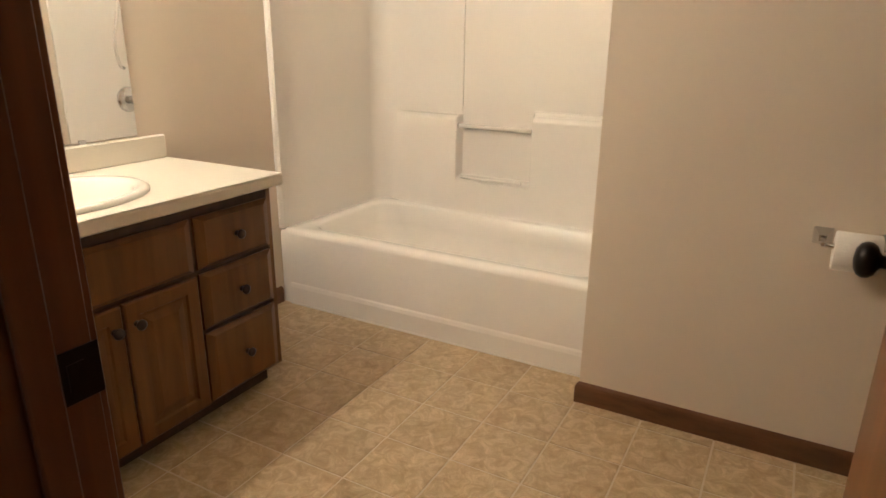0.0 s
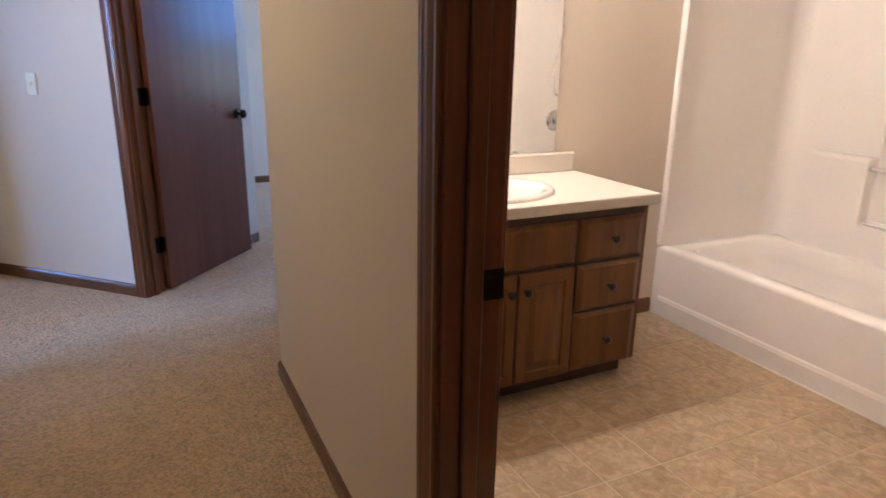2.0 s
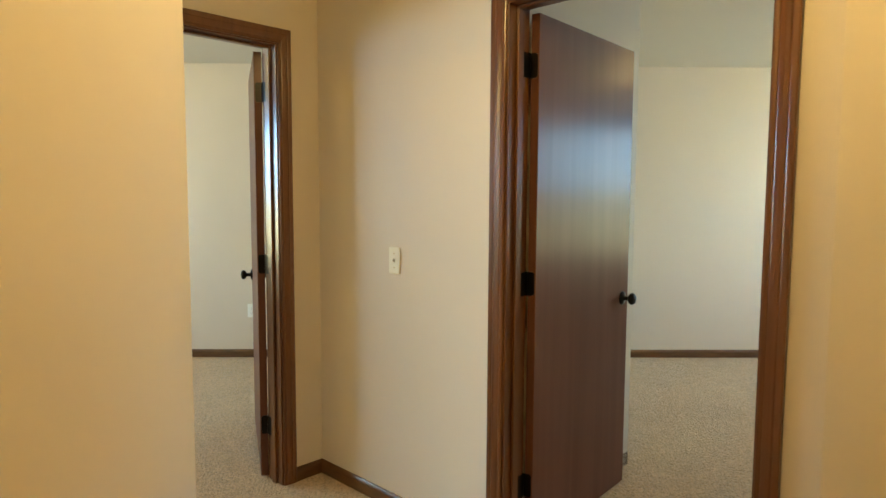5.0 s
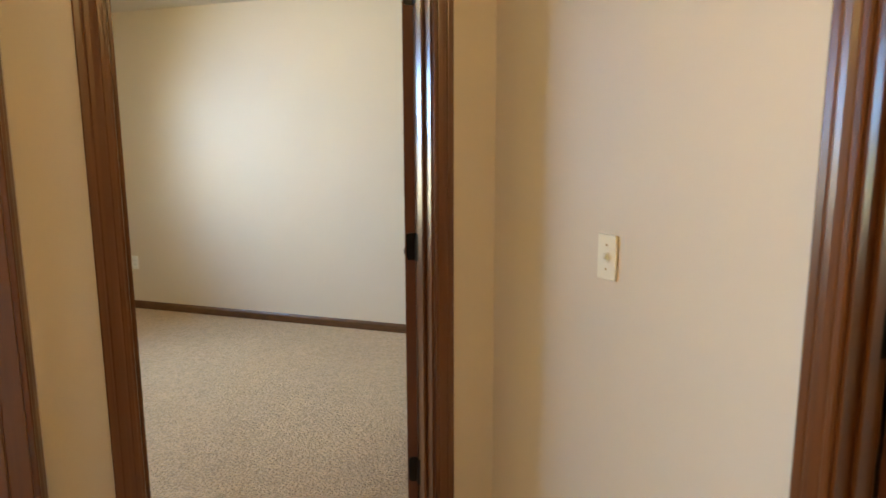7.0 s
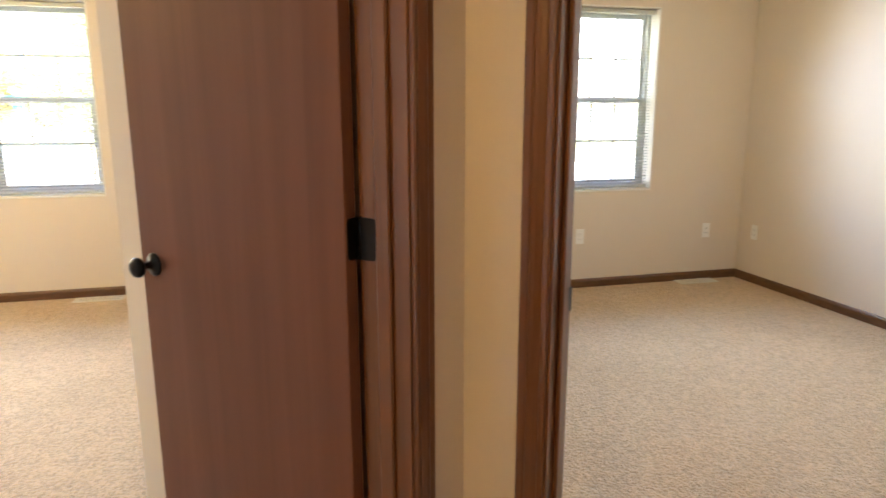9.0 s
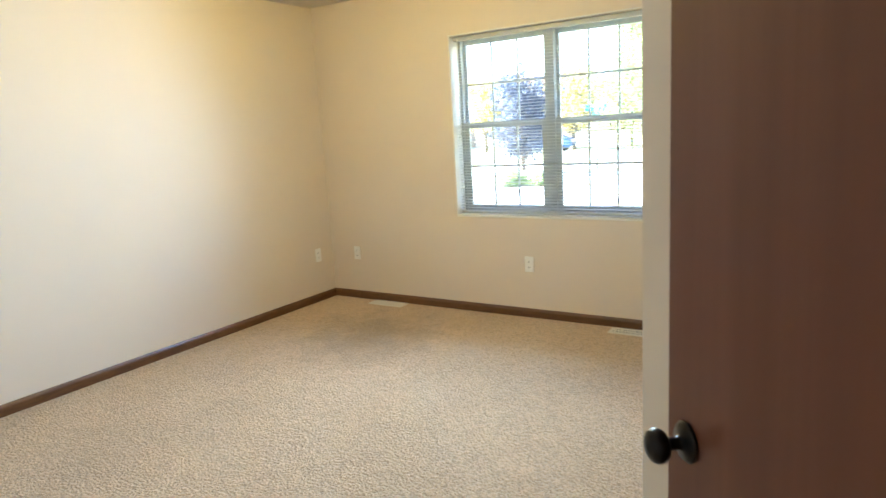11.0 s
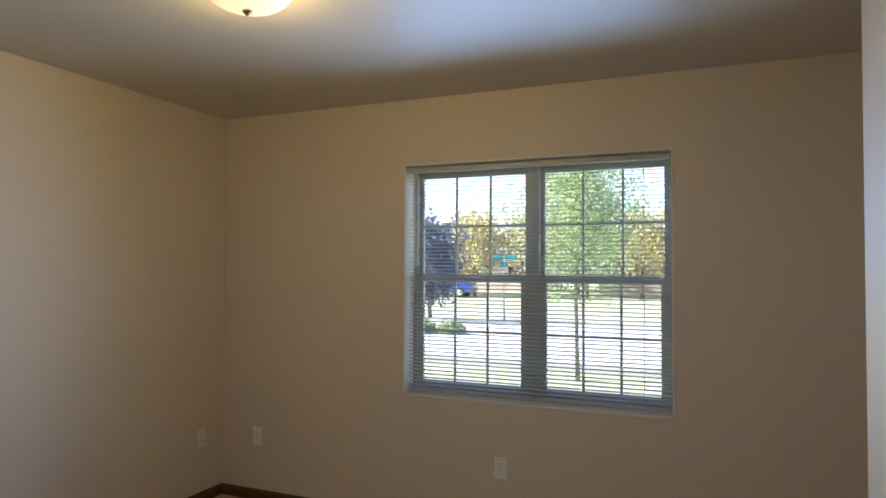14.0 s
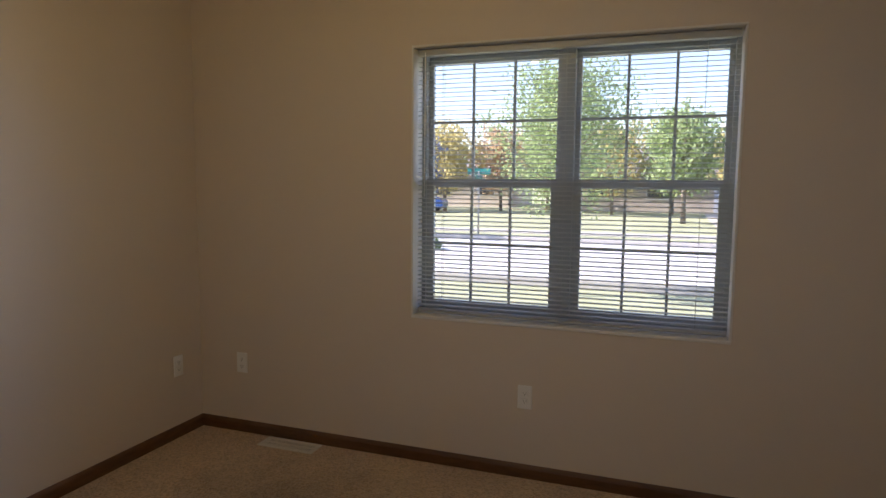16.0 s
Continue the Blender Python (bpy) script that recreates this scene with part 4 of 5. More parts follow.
vl = thing("vanity_light", "chrome vanity light bar with globe bulbs, switched on", "wall lamp")
part("back_bar", boxes((-2.019, -1.985, 0.32, 1.02, 1.955, 2.065), bevel=0.004), CHROME, vl)
for yy in (0.44, 0.67, 0.90):
    g = part("globe", lathe([(max(0.045 * math.sin(a), 0.002), 0.045 * math.cos(a)) for a in [math.pi * k / 12 for k in range(13)]], 20, at=(-1.890, yy, 2.01)), SHADE, vl, "glowing glass globe")
    part("socket", lathe(((0.0, 0.0), (0.024, 0.0), (0.024, 0.044), (0.018, 0.055), (0.0, 0.055)), 20, 'x', at=(-1.986, yy, 2.01)), CHROME, vl)
    g.visible_shadow = False

# one-piece tub and shower
tub = thing("tub_shower", "glossy almond fiberglass bathtub with moulded shower walls", "bathtub")
X0, X1, Y0, Y1, RZ = -2.017, -0.478, 1.900, 2.716, 0.363


def rounded(x0, x1, y0, y1, r, z, n=6):
    pts = []
    for cx, cy, a0 in ((x1 - r, y1 - r, 0), (x0 + r, y1 - r, 90), (x0 + r, y0 + r, 180), (x1 - r, y0 + r, 270)):
        for k in range(n + 1):
            a = radians(a0 + 90 * k / n)
            pts.append((cx + r * math.cos(a), cy + r * math.sin(a), z))
    return pts


def skin(bm, loops, close=True):
    rs = [[bm.verts.new(p) for p in lp] for lp in loops]
    for p, q in zip(rs, rs[1:]):
        for i in range(len(p)):
            f = bm.faces.new((p[i], p[(i + 1) % len(p)], q[(i + 1) % len(p)], q[i]))
            f.smooth = True
    if close:
        bm.faces.new(rs[-1])
    return rs


bm = bmesh.new()
skin(bm, [rounded(X0, X1, Y0, Y1, 0.004, 0.002), rounded(X0, X1, Y0, Y1, 0.004, RZ - 0.022), rounded(X0 + 0.002, X1 - 0.002, Y0 + 0.004, Y1 - 0.002, 0.008, RZ - 0.008),
          rounded(X0 + 0.010, X1 - 0.010, Y0 + 0.016, Y1 - 0.010, 0.012, RZ), rounded(X0 + 0.090, X1 - 0.070, Y0 + 0.085, Y1 - 0.115, 0.10, RZ),
          rounded(X0 + 0.105, X1 - 0.080, Y0 + 0.100, Y1 - 0.127, 0.10, RZ - 0.012), rounded(X0 + 0.135, X1 - 0.095, Y0 + 0.118, Y1 - 0.145, 0.11, RZ - 0.10),
          rounded(X0 + 0.230, X1 - 0.120, Y0 + 0.150, Y1 - 0.120, 0.12, 0.075), rounded(X0 + 0.300, X1 - 0.170, Y0 + 0.200, Y1 - 0.170, 0.10, 0.055)])
part("tub", bm, FIBERGLASS, tub)
# apron foot, slightly proud
bm = bmesh.new()
prof = [(0.0, 0.002), (0.009, 0.002), (0.009, 0.085), (0.005, 0.100), (0.0, 0.110)]
a = [bm.verts.new((X0 + 0.05, Y0 - d + 0.001, z)) for d, z in prof]
b = [bm.verts.new((X1 - 0.02, Y0 - d + 0.001, z)) for d, z in prof]
for i in range(len(prof)):
    bm.faces.new((a[i], a[(i + 1) % len(prof)], b[(i + 1) % len(prof)], b[i]))
bm.faces.new(a)
bm.faces.new(b)
part("apron_foot", bm, FIBERGLASS, tub)
part("caulk_bead", tube([(X0 + 0.05, Y0 - 0.010, 0.004), (X1, Y0 - 0.010, 0.004)], 0.0045, 8), PORCELAIN, tub, "white caulk bead")
SH = 1.98                                               # top of the shower walls
YB = 2.675                                              # back wall face
part("left_panel", prism([(X0, Y0 + 0.004), (X0 + 0.018, Y0 + 0.004), (X0 + 0.050, YB + 0.010), (X0, YB + 0.010)], RZ - 0.001, SH), FIBERGLASS, tub)
part("left_flange", boxes((X0 - 0.001, X0 + 0.034, Y0 - 0.014, Y0 + 0.022, RZ - 0.002, SH + 0.01), bevel=0.010), FIBERGLASS, tub)
part("right_panel", boxes((X1 - 0.010, X1, Y0 + 0.004, Y1, RZ - 0.001, SH), bevel=0.004), FIBERGLASS, tub)
part("back_panel", boxes((X0 + 0.022, -1.4708, YB, Y1, RZ - 0.001, SH), (-1.470, X1 - 0.010, YB + 0.003, Y1, RZ - 0.001, SH), bevel=0.003), FIBERGLASS, tub)
# coved corner between the left and back panels
bm = bmesh.new()
arc = [(X0 + 0.047 + 0.09 * (1 - math.sin(a)), YB + 0.001 - 0.09 * (1 - math.cos(a))) for a in [radians(90 * k / 8) for k in range(9)]]
for p, q in zip(arc, arc[1:]):
    bm.faces.new([bm.verts.new((x, y, z)) for (x, y), z in ((p, RZ), (q, RZ), (q, SH), (p, SH))]).smooth = True
bmesh.ops.remove_doubles(bm, verts=bm.verts, dist=1e-5)
part("corner_cove", bm, FIBERGLASS, tub)


def ease(v, a, b):
    k = min(1.0, max(0.0, (v - a) / (b - a)))
    return k * k * (3 - 2 * k)


def bulge(x, z):
    """How far the moulded lower wall stands out of the back panel."""
    left = 0.055 * ease(x, X0 + 0.10, -1.60) * (1 - ease(x, -1.484, -1.466))
    right = 0.055 * ease(x, -1.094, -1.076)
    low = 0.055 * ease(x, X0 + 0.10, -1.60)
    roll = lambda top: math.sqrt(max(0.0, 1 - max(0.0, (z - top + 0.030) / 0.030) ** 2)) if z < top else 0.0
    out = max(left * roll(0.850), right * roll(0.868), right * 0.45 * roll(0.885), low * roll(0.545))
    k = max(0.0, (RZ + 0.11 - z) / 0.11)
    return out + (0.070 * ease(x, X0 + 0.05, X0 + 0.40) - out) * (1 - math.sqrt(max(0.0, 1 - min(1.0, k) ** 2)))


XS = [X0 + 0.05 + 0.02 * k for k in range(25)] + [-1.486 + 0.002 * k for k in range(12)] + [-1.45 + 0.02 * k for k in range(18)] + [-1.096 + 0.002 * k for k in range(12)] + [-1.06 + 0.02 * k for k in range(30)]
XS = [x for x in XS if x < X1 - 0.012]
ZS = [RZ - 0.005] + [RZ + 0.0015 * k ** 1.5 for k in range(14)] + [0.46 + 0.02 * k for k in range(3)] + [0.514 + 0.002 * k for k in range(17)] + [0.57 + 0.03 * k for k in range(9)] + [0.816 + 0.002 * k for k in range(36)]
bm = bmesh.new()
grid = [[bm.verts.new((x, YB + 0.0035 - bulge(x, z), z)) for x in XS] for z in ZS]
for p, q in zip(grid, grid[1:]):
    for k in range(len(XS) - 1):
        bm.faces.new((p[k], p[k + 1], q[k + 1], q[k])).smooth = True
part("moulded_wall", bm, FIBERGLASS, tub)
part("soap_lip", tube([(-1.45, YB - 0.050, 0.541), (-1.38, YB - 0.056, 0.541), (-1.20, YB - 0.056, 0.541), (-1.12, YB - 0.050, 0.541)], 0.007, 10), FIBERGLASS, tub)
part("grab_bar", tube([(-1.480, YB - 0.030, 0.795), (-1.086, YB - 0.030, 0.795)], 0.011, 14), FIBERGLASS, tub, "glossy pale grab bar")
part("bar_cap", lathe(((0, 0), (0.014, 0), (0.013, 0.006), (0, 0.007)), 16, 'x', at=(-1.478, YB - 0.030, 0.795)), CHROME, tub)
sp = thing("tub_spout", "chrome tub spout and shower valve on the alcove wall", "faucet")
part("spout", tube([(X1 - 0.010, 2.30, 0.56), (X1 - 0.10, 2.30, 0.56), (X1 - 0.150, 2.30, 0.55), (X1 - 0.165, 2.30, 0.515)], (0.026, 0.026, 0.024, 0.020), 14), CHROME, sp)
part("escutcheon", lathe(((0, 0), (0.075, 0), (0.07, -0.012), (0.03, -0.018), (0, -0.018)), 28, 'x', at=(X1 - 0.010, 2.30, 0.84)), CHROME, sp)
part("valve_handle", lathe(((0, -0.015), (0.022, -0.018), (0.026, -0.05), (0.02, -0.062), (0, -0.064)), 20, 'x', at=(X1 - 0.010, 2.30, 0.84)), CHROME, sp)
part("diverter", lathe(((0, 0.0), (0.006, 0.0), (0.006, 0.022), (0.009, 0.026), (0, 0.030)), 12, at=(X1 - 0.10, 2.30, 0.582)), CHROME, sp)
hs = thing("shower_hose", "white hand-shower hose hanging from the shower arm", "shower hose")
part("hose", tube([(X1 - 0.09, 2.345, 1.88), (X1 - 0.10, 2.320, 1.70), (X1 - 0.105, 2.285, 1.53), (X1 - 0.11, 2.240, 1.35), (X1 - 0.11, 2.205, 1.22), (X1 - 0.10, 2.200, 1.14), (X1 - 0.08, 2.220, 1.07), (X1 - 0.05, 2.255, 1.03), (X1 - 0.012, 2.30, 1.02)], 0.0085, 10), PORCELAIN, hs)
part("arm", tube([(X1 - 0.010, 2.30, 1.93), (X1 - 0.06, 2.30, 1.93), (X1 - 0.12, 2.30, 1.89)], 0.010, 12), CHROME, hs)
part("head", lathe(((0, 0), (0.02, 0), (0.042, -0.035), (0.040, -0.045), (0, -0.047)), 22, at=(X1 - 0.13, 2.30, 1.885)), WHITE_PLASTIC, hs)

# toilet paper holder
tp = thing("paper_holder", "chrome toilet paper holder on the wall", "paper holder", plate_pose(0.205, BATH_Y, 0.712, 0, -1))
for sx in (-0.078, 0.078):
    bm = bmesh.new()
    box(bm, sx - 0.024, sx + 0.024, 0.0005, 0.006, -0.024, 0.024, bevel=0.002)
    lo = [bm.verts.new((sx + a * 0.022, 0.006, b * 0.022)) for a, b in ((-1, -1), (1, -1), (1, 1), (-1, 1))]
    hi = [bm.verts.new((sx + a * 0.009, 0.022, b * 0.009 - 0.004)) for a, b in ((-1, -1), (1, -1), (1, 1), (-1, 1))]
    bm.faces.new(hi)
    for k in range(4):
        bm.faces.new((lo[k], lo[(k + 1) % 4], hi[(k + 1) % 4], hi[k]))
    box(bm, sx - 0.006, sx + 0.006, 0.020, 0.078, -0.012, 0.002, bevel=0.002)
    part("bracket", bm, CHROME, tp)
part("spindle", tube([(-0.076, 0.070, -0.008), (0.076, 0.070, -0.008)], 0.0065, 12), CHROME, tp)
roll = thing("toilet_roll", "white toilet paper roll on its holder", "toilet paper", plate_pose(0.205, BATH_Y, 0.712, 0, -1))
bm = bmesh.new()
prof = ((0.019, -0.052), (0.050, -0.052), (0.052, -0.050), (0.052, 0.050), (0.050, 0.052), (0.019, 0.052))
ring = []
for r, h in prof:
    ring.append([bm.verts.new((h, 0.070 + r * math.cos(2 * math.pi * i / 32), -0.018 + r * math.sin(2 * math.pi * i / 32))) for i in range(32)])
for p, q in zip(ring, ring[1:] + ring[:1]):
    for i in range(32):
        bm.faces.new((p[i], p[(i + 1) % 32], q[(i + 1) % 32], q[i])).smooth = True
part("paper", bm, PAPER, roll)

# ---- outdoors ----
GZ = -0.45
slab("ground_lawn", [(-400, 400), (400, 400), (400, -600), (-400, -600)], GZ - 0.5, GZ, LAWN, "sunlit suburban lawn", "lawn")
slab("road", [(-300, -14.9), (300, -14.9), (300, -23.6), (-300, -23.6)], GZ + 0.004, GZ + 0.010, STREET, "pale sunlit concrete street", "road")
for yy in (-14.75, -23.75):
    slab("kerb", [(-300, yy - 0.15), (300, yy - 0.15), (300, yy + 0.15), (-300, yy + 0.15)], GZ + 0.002, GZ + 0.13, CONCRETE, "pale concrete kerb along the street", "kerb")
slab("driveway", [(-9.0, -23.9), (-3.0, -23.9), (-3.0, -49.0), (-9.0, -49.0)], GZ + 0.003, GZ + 0.02, CONCRETE, "pale concrete driveway leading to a garage", "driveway")
slab("pavement", [(-300, -27.0), (300, -27.0), (300, -28.4), (-300, -28.4)], GZ + 0.003, GZ + 0.025, CONCRETE, "pale concrete pavement along the lawn", "pavement")


def tree(name, label, x, y, height, crown_low, radius, leaf_mat, n, leaf, seed, trunk_r=0.06, conical=0.0):
    rnd = random.Random(seed)
    t = thing(name, label, "tree", pose(x, y, GZ))
    bm = tube([(0, 0, 0), (0.03, 0.02, crown_low), (0.0, 0.05, height * 0.65), (0.02, 0.0, height * 0.93)], (trunk_r, trunk_r * 0.85, trunk_r * 0.5, trunk_r * 0.12), 10)
    tips = []
    limbs = 22
    for k in range(limbs):
        a = k * 2.4 + rnd.uniform(-0.4, 0.4)
        z0 = crown_low + (height * 0.84 - crown_low) * k / limbs
        f = (0.72 + 0.28 * min(1.0, k / 4)) * (1 - (k / limbs) ** 1.5 * (0.50 + 0.35 * conical))
        ln = radius * f * rnd.uniform(0.72, 1.12)
        e = Vector((math.cos(a) * ln, math.sin(a) * ln, min(z0 + ln * rnd.uniform(0.55, 1.0), height)))
        mid = Vector((e.x * 0.5, e.y * 0.5, z0 + (e.z - z0) * 0.38))
        root = Vector((0, 0, z0 - 0.1))
        tube([root, mid, e], (trunk_r * 0.4, trunk_r * 0.24, trunk_r * 0.07), 6, bm)
        for g in range(7):
            u = 0.25 + 0.75 * g / 6
            p = root.lerp(mid, u * 2) if u < 0.5 else mid.lerp(e, u * 2 - 1)
            tips.append((p, 0.115 + 0.09 * (1 - u)))
    tips += [(Vector((0, 0, height * q)), 0.13) for q in (0.80, 0.86, 0.92, 0.97)]
    part("trunk", bm, BARK, t, "grey-brown bark")
    vs, fs = [], []
    for i in range(n):
        c, spread = rnd.choice(tips)
        s = radius * spread
        p = c + Vector((rnd.gauss(0, s), rnd.gauss(0, s), rnd.gauss(0, s)))
        if p.z < crown_low * 0.85:
            continue
        q = Euler((rnd.uniform(0, 6.3), rnd.uniform(0, 6.3), rnd.uniform(0, 6.3))).to_matrix()
        l = leaf * rnd.uniform(0.6, 1.35)
        k = len(vs)
        for v in ((-l, 0, 0), (0, -l * 0.5, l * 0.15), (l, 0, 0), (0, l * 0.5, l * 0.15)):
            vs.append(p + q @ Vector(v))
        fs.append((k, k + 1, k + 2, k + 3))
    me = bpy.data.meshes.new("crown")
    me.from_pydata([tuple(v) for v in vs], [], fs)
    me.materials.append(leaf_mat)
    c = new("crown", me)
    c.parent = t
    return t


tree("tree", "young green maple tree on the lawn", 0.50, -13.7, 4.15, 1.50, 1.36, LEAVES, 13000, 0.034, 3, 0.042, 0.8)
tree("tree", "dark plum-leaved tree across the lawn", 7.9, -24.0, 3.8, 0.6, 1.35, LEAVES_DARK, 3800, 0.10, 5, 0.09)
tree("tree", "yellow and orange autumn tree across the street", 13.5, -44.0, 5.6, 1.2, 2.6, LEAVES_YELLOW, 3000, 0.17, 7, 0.14)
tree("tree", "orange autumn tree across the street", 17.5, -46.0, 5.2, 1.2, 2.4, LEAVES_ORANGE, 2600, 0.17, 8, 0.14)
tree("tree", "green shade tree across the street", -1.6, -36.5, 5.6, 1.6, 2.3, LEAVES, 3200, 0.15, 9, 0.14)
tree("tree", "yellow-green shade tree across the street", -4.8, -40.0, 5.4, 1.6, 2.3, LEAVES_YELLOW, 2800, 0.15, 10, 0.14)
tree("tree", "red autumn tree across the street", -7.4, -40.5, 6.2, 1.3, 1.9, LEAVES_ORANGE, 2600, 0.15, 11, 0.14)
tree("tree", "green shade tree across the street", 8.0, -52.0, 5.8, 1.4, 2.8, LEAVES, 2600, 0.18, 12, 0.16)
tree("tree", "yellow-green shade tree across the street", -7.0, -37.0, 5.0, 1.4, 2.2, LEAVES_YELLOW, 2800, 0.14, 21, 0.13)
tree("tree", "orange autumn tree across the street", -10.2, -39.0, 5.6, 1.3, 2.0, LEAVES_ORANGE, 2600, 0.14, 22, 0.13)
for tx, ty, th, tm, sd in ((2.6, -45.0, 5.6, LEAVES_YELLOW, 31), (6.2, -46.0, 5.9, LEAVES, 32), (10.4, -47.0, 5.7, LEAVES_ORANGE, 33), (-1.0, -46.5, 5.8, LEAVES, 34), (20.8, -45.0, 5.4, LEAVES_YELLOW, 35)):
    tree("tree", "autumn shade tree in a front garden across the street", tx, ty, th, 1.3, 2.5, tm, 2600, 0.16, sd, 0.14)
tree("tree", "green shade tree behind the garden", -5.2, 16.5, 4.2, 0.6, 3.0, LEAVES, 5200, 0.13, 13, 0.16)
tree("tree", "green shade tree behind the garden", -9.2, 18.0, 4.6, 0.6, 3.2, LEAVES, 5200, 0.13, 14, 0.16)


def shrub(x, y, r, mat, seed):
    rnd = random.Random(seed)
    t = thing("shrub", "rounded garden shrub beside the street", "shrub", pose(x, y, GZ))
    vs, fs = [], []
    for i in range(900):
        v = Vector((rnd.gauss(0, 1), rnd.gauss(0, 1), abs(rnd.gauss(0, 1)))).normalized() * r * rnd.uniform(0.45, 1.05)
        v.z *= 0.8
        q = Euler((rnd.uniform(0, 6.3), rnd.uniform(0, 6.3), rnd.uniform(0, 6.3))).to_matrix()
        l = 0.07 * rnd.uniform(0.6, 1.3)
        k = len(vs)
        for u in ((-l, 0, 0), (0, -l * 0.5, 0), (l, 0, 0), (0, l * 0.5, 0)):
            vs.append(tuple(v + Vector((0, 0, 0.06)) + q @ Vector(u)))
        fs.append((k, k + 1, k + 2, k + 3))
    me = bpy.data.meshes.new("foliage")
    me.from_pydata(vs, [], fs)
    me.materials.append(mat)
    c = new("foliage", me)
    c.parent = t
    part("stem", tube([(0, 0, 0), (0.02, 0, r * 0.3), (0, 0.03, r * 0.7)], (0.04, 0.03, 0.015), 8), BARK, t)


for i, (x, y, r) in enumerate(((6.3, -21.9 + 2.2, 0.5), (8.9, -20.0, 0.6), (5.4, -19.9, 0.42))):
    shrub(x, y, r, LEAVES_YELLOW if i % 2 else LEAVES, 30 + i)


def house(x, y, w, d, h, wall_mat, label, garage=False):
    b = thing("house", label, "house", pose(x, y, GZ))
    part("wall", boxes((-w / 2, w / 2, -d / 2, d / 2, 0, h)), wall_mat, b)
    bm = bmesh.new()
    e = 0.5
    pts = [(-w / 2 - e, -d / 2 - e, h - 0.1), (w / 2 + e, -d / 2 - e, h - 0.1), (w / 2 + e, d / 2 + e, h - 0.1), (-w / 2 - e, d / 2 + e, h - 0.1), (-w / 2 - e, 0, h + d * 0.22), (w / 2 + e, 0, h + d * 0.22)]
    v = [bm.verts.new(p) for p in pts]
    for q in ((0, 1, 5, 4), (2, 3, 4, 5), (0, 4, 3), (1, 2, 5), (0, 3, 2, 1)):
        bm.faces.new([v[i] for i in q])
    part("roof", bm, ROOF, b)
    n = 4
    for i in range(n):
        cx = -w / 2 + w * (i + 0.5) / n
        if garage and i < 2:
            continue
        wd = part("window", boxes((cx - 0.75, cx + 0.75, d / 2 - 0.02, d / 2 + 0.05, 0.9, 2.1)), VINYL_FRAME, b)
        part("pane", boxes((cx - 0.66, cx + 0.66, d / 2 + 0.04, d / 2 + 0.06, 0.98, 2.02)), DARK_GLASS, wd)
    if garage:
        cx = -w / 2 + w * 0.25
        g = part("garage_door", boxes(*[(cx - 2.4, cx + 2.4, d / 2 - 0.02, d / 2 + 0.05, 0.02 + 0.53 * k, 0.53 * k + 0.52) for k in range(4)], bevel=0.01), GARAGE, b)


house(-2.0, -54.0, 16, 9, 2.7, SIDING_RED, "pale brick bungalow with garage across the street", True)
house(19.0, -58.0, 15, 9, 2.7, SIDING, "beige bungalow across the street")
house(37.0, -56.0, 15, 9, 2.7, SIDING, "beige bungalow farther down the street")
house(-24.0, -56.0, 15, 9, 2.8, SIDING, "beige bungalow beyond the driveway", True)


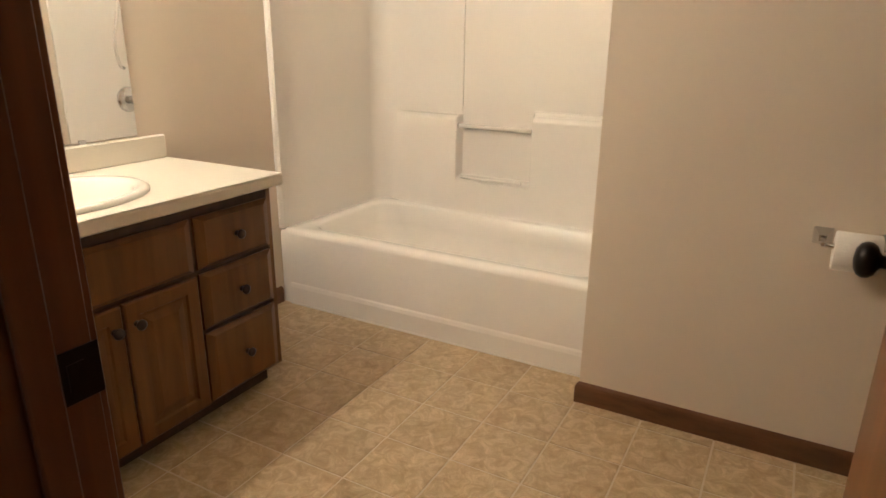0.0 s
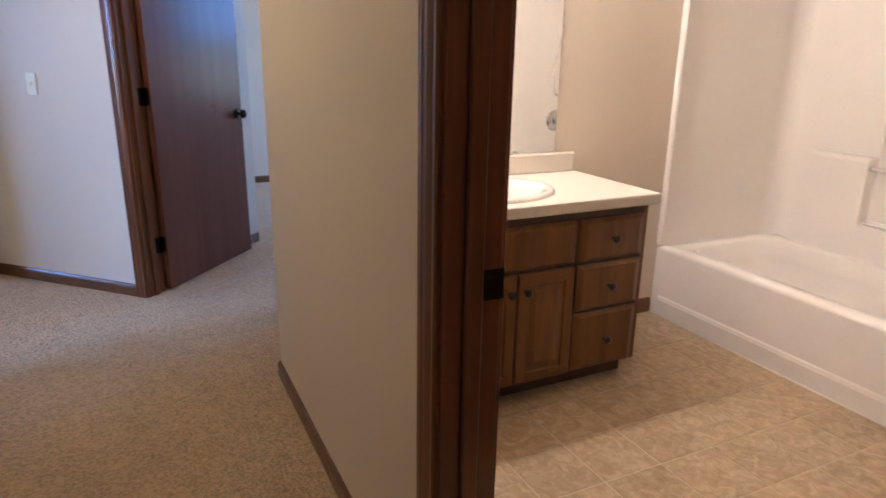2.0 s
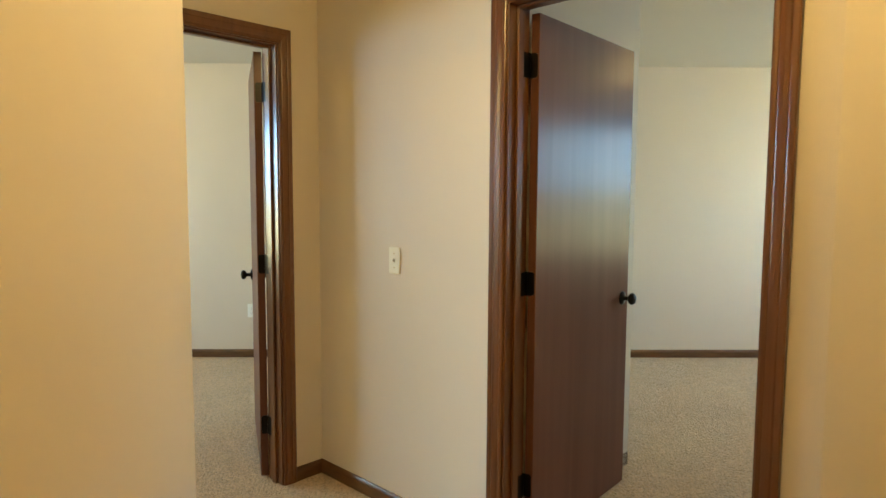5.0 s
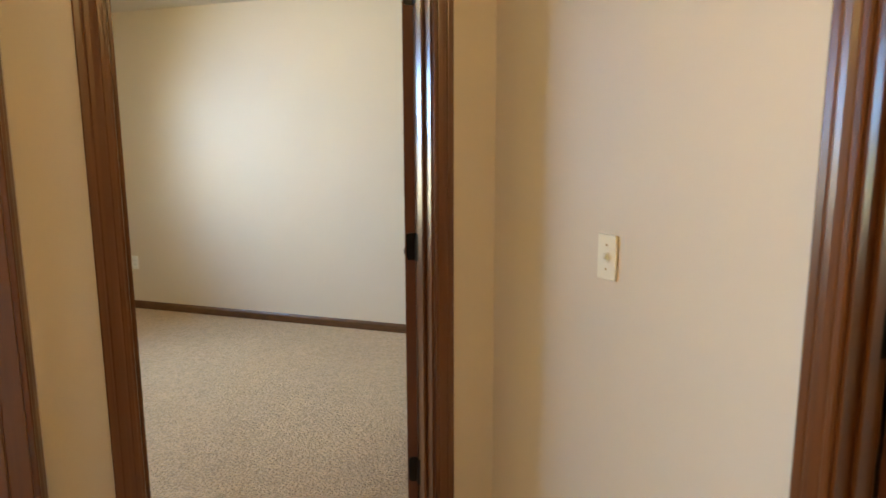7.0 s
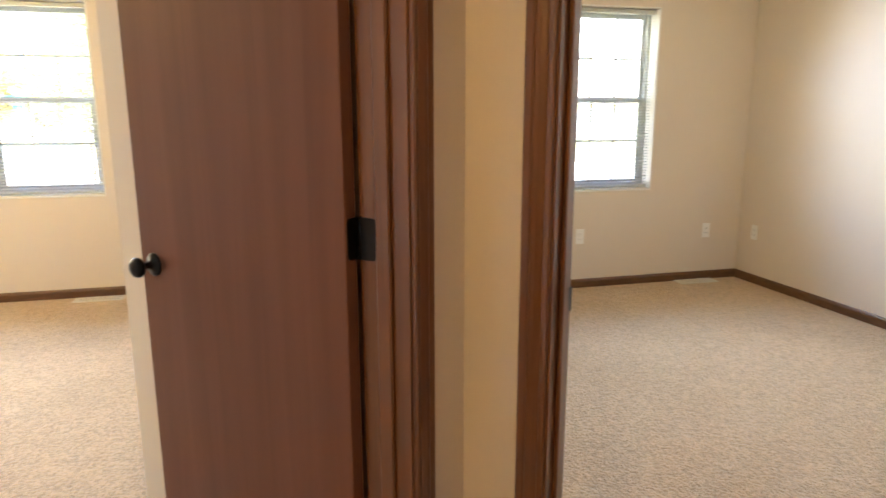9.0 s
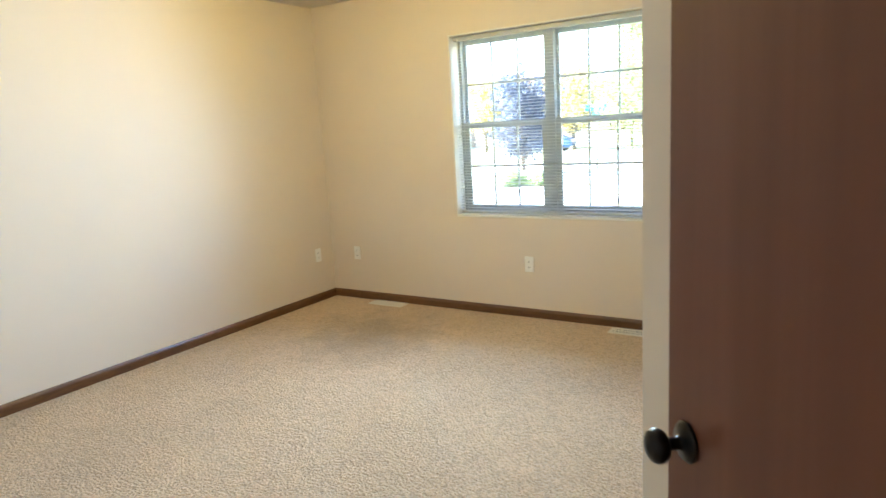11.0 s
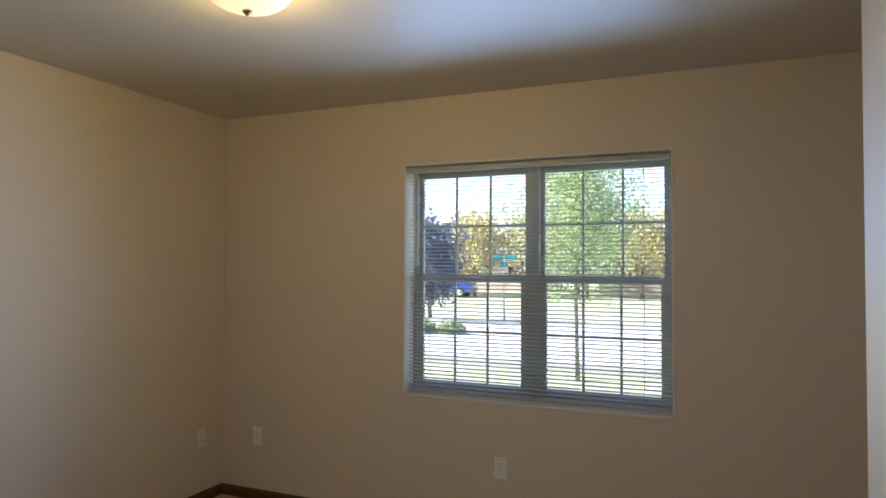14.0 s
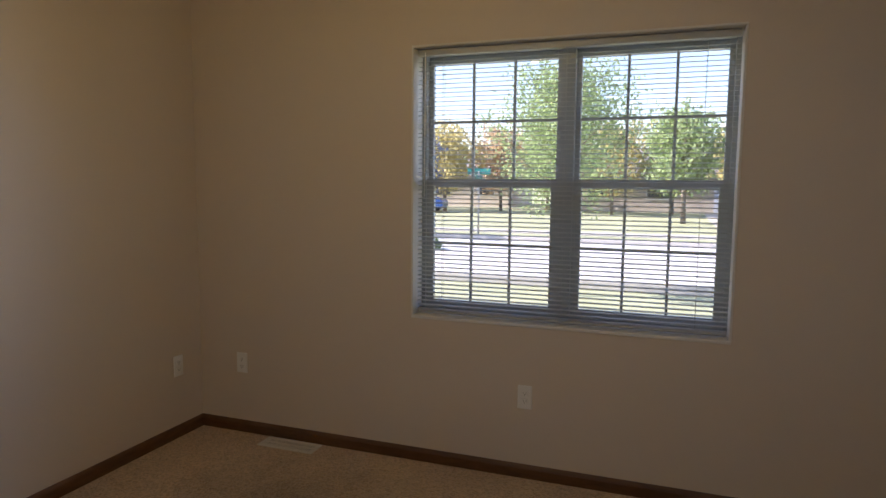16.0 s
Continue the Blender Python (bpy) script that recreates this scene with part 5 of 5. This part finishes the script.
def car(x, y, turn):
    c = thing("parked_car", "blue parked sedan across the street", "car", pose(x, y, GZ + 0.012, 0, 0, turn))
    side = [(-2.15, 0.30), (-2.2, 0.62), (-2.05, 0.85), (-1.35, 0.92), (-0.75, 1.38), (0.65, 1.42), (1.25, 0.98), (2.0, 0.86), (2.2, 0.60), (2.15, 0.30)]
    bm = bmesh.new()
    a = [bm.verts.new((px, -0.85, pz)) for px, pz in side]
    b = [bm.verts.new((px, 0.85, pz)) for px, pz in side]
    bm.faces.new(a)
    bm.faces.new(b)
    for i in range(len(side)):
        bm.faces.new((a[i], a[(i + 1) % len(side)], b[(i + 1) % len(side)], b[i]))
    bmesh.ops.bevel(bm, geom=list(bm.edges), offset=0.07, segments=2, affect='EDGES')
    part("body", bm, CAR_PAINT, c)
    for yy in (-0.86, 0.86):
        part("side_window", prism([(-1.15, yy - 0.004), (1.0, yy - 0.004), (1.0, yy + 0.004), (-1.15, yy + 0.004)], 0.98, 1.30), DARK_GLASS, c)
        for xx in (-1.35, 1.35):
            w = part("tyre", lathe(((0.0, -0.10), (0.30, -0.10), (0.32, -0.08), (0.32, 0.08), (0.30, 0.10), (0.0, 0.10)), 20, 'y', at=(xx, yy * 0.92, 0.32)), TYRE, c)
            part("rim", lathe(((0.0, -0.105), (0.19, -0.105), (0.19, 0.105), (0.0, 0.105)), 16, 'y', at=(xx, yy * 0.92, 0.32)), CHROME, w)


car(15.0, -42.0, 8)

ss = thing("street_sign", "green street name sign on a thin metal post at the kerb", "street sign", pose(5.3, -24.7, GZ))
part("post", tube([(0, 0, 0), (0, 0, 2.32)], 0.032, 8), CONCRETE, ss, "galvanised grey post")
part("blade", boxes((-0.42, 0.42, -0.012, 0.012, 2.20, 2.42), bevel=0.006), SIGN_GREEN, ss, "teal green name blade")
part("blade", boxes((-0.012, 0.012, -0.42, 0.42, 1.96, 2.17), bevel=0.006), SIGN_GREEN, ss, "teal green name blade")

# ---- vinyl tiles of the bathroom floor, last ----
TS = 0.2286
bm = boxes((-TS / 2 + 0.0028, TS / 2 - 0.0028, -TS / 2 + 0.0028, TS / 2 - 0.0028, 0.0, 0.0016), bevel=0.0012)
floor_bath = bpy.data.objects["floor_bath"]
first = part("tile", bm, VINYL, floor_bath)
TX, TY = -0.855, 1.093
first.location = (TX, TY, 0.0016)
for i in range(-5, 10):
    for j in range(-5, 4):
        x, y = TX + i * TS, TY + j * TS
        if (i, j) == (0, 0) or x < -2.05 or x > 1.30 or y < 0.06 or y > (1.93 if x < -0.507 else 1.83):
            continue
        t = new("tile", first.data)
        t.parent = floor_bath
        t.location = (x, y, 0.0016)
        t.rotation_euler = (0, 0, radians(90 * ((i * 7 + j * 3) % 4)))
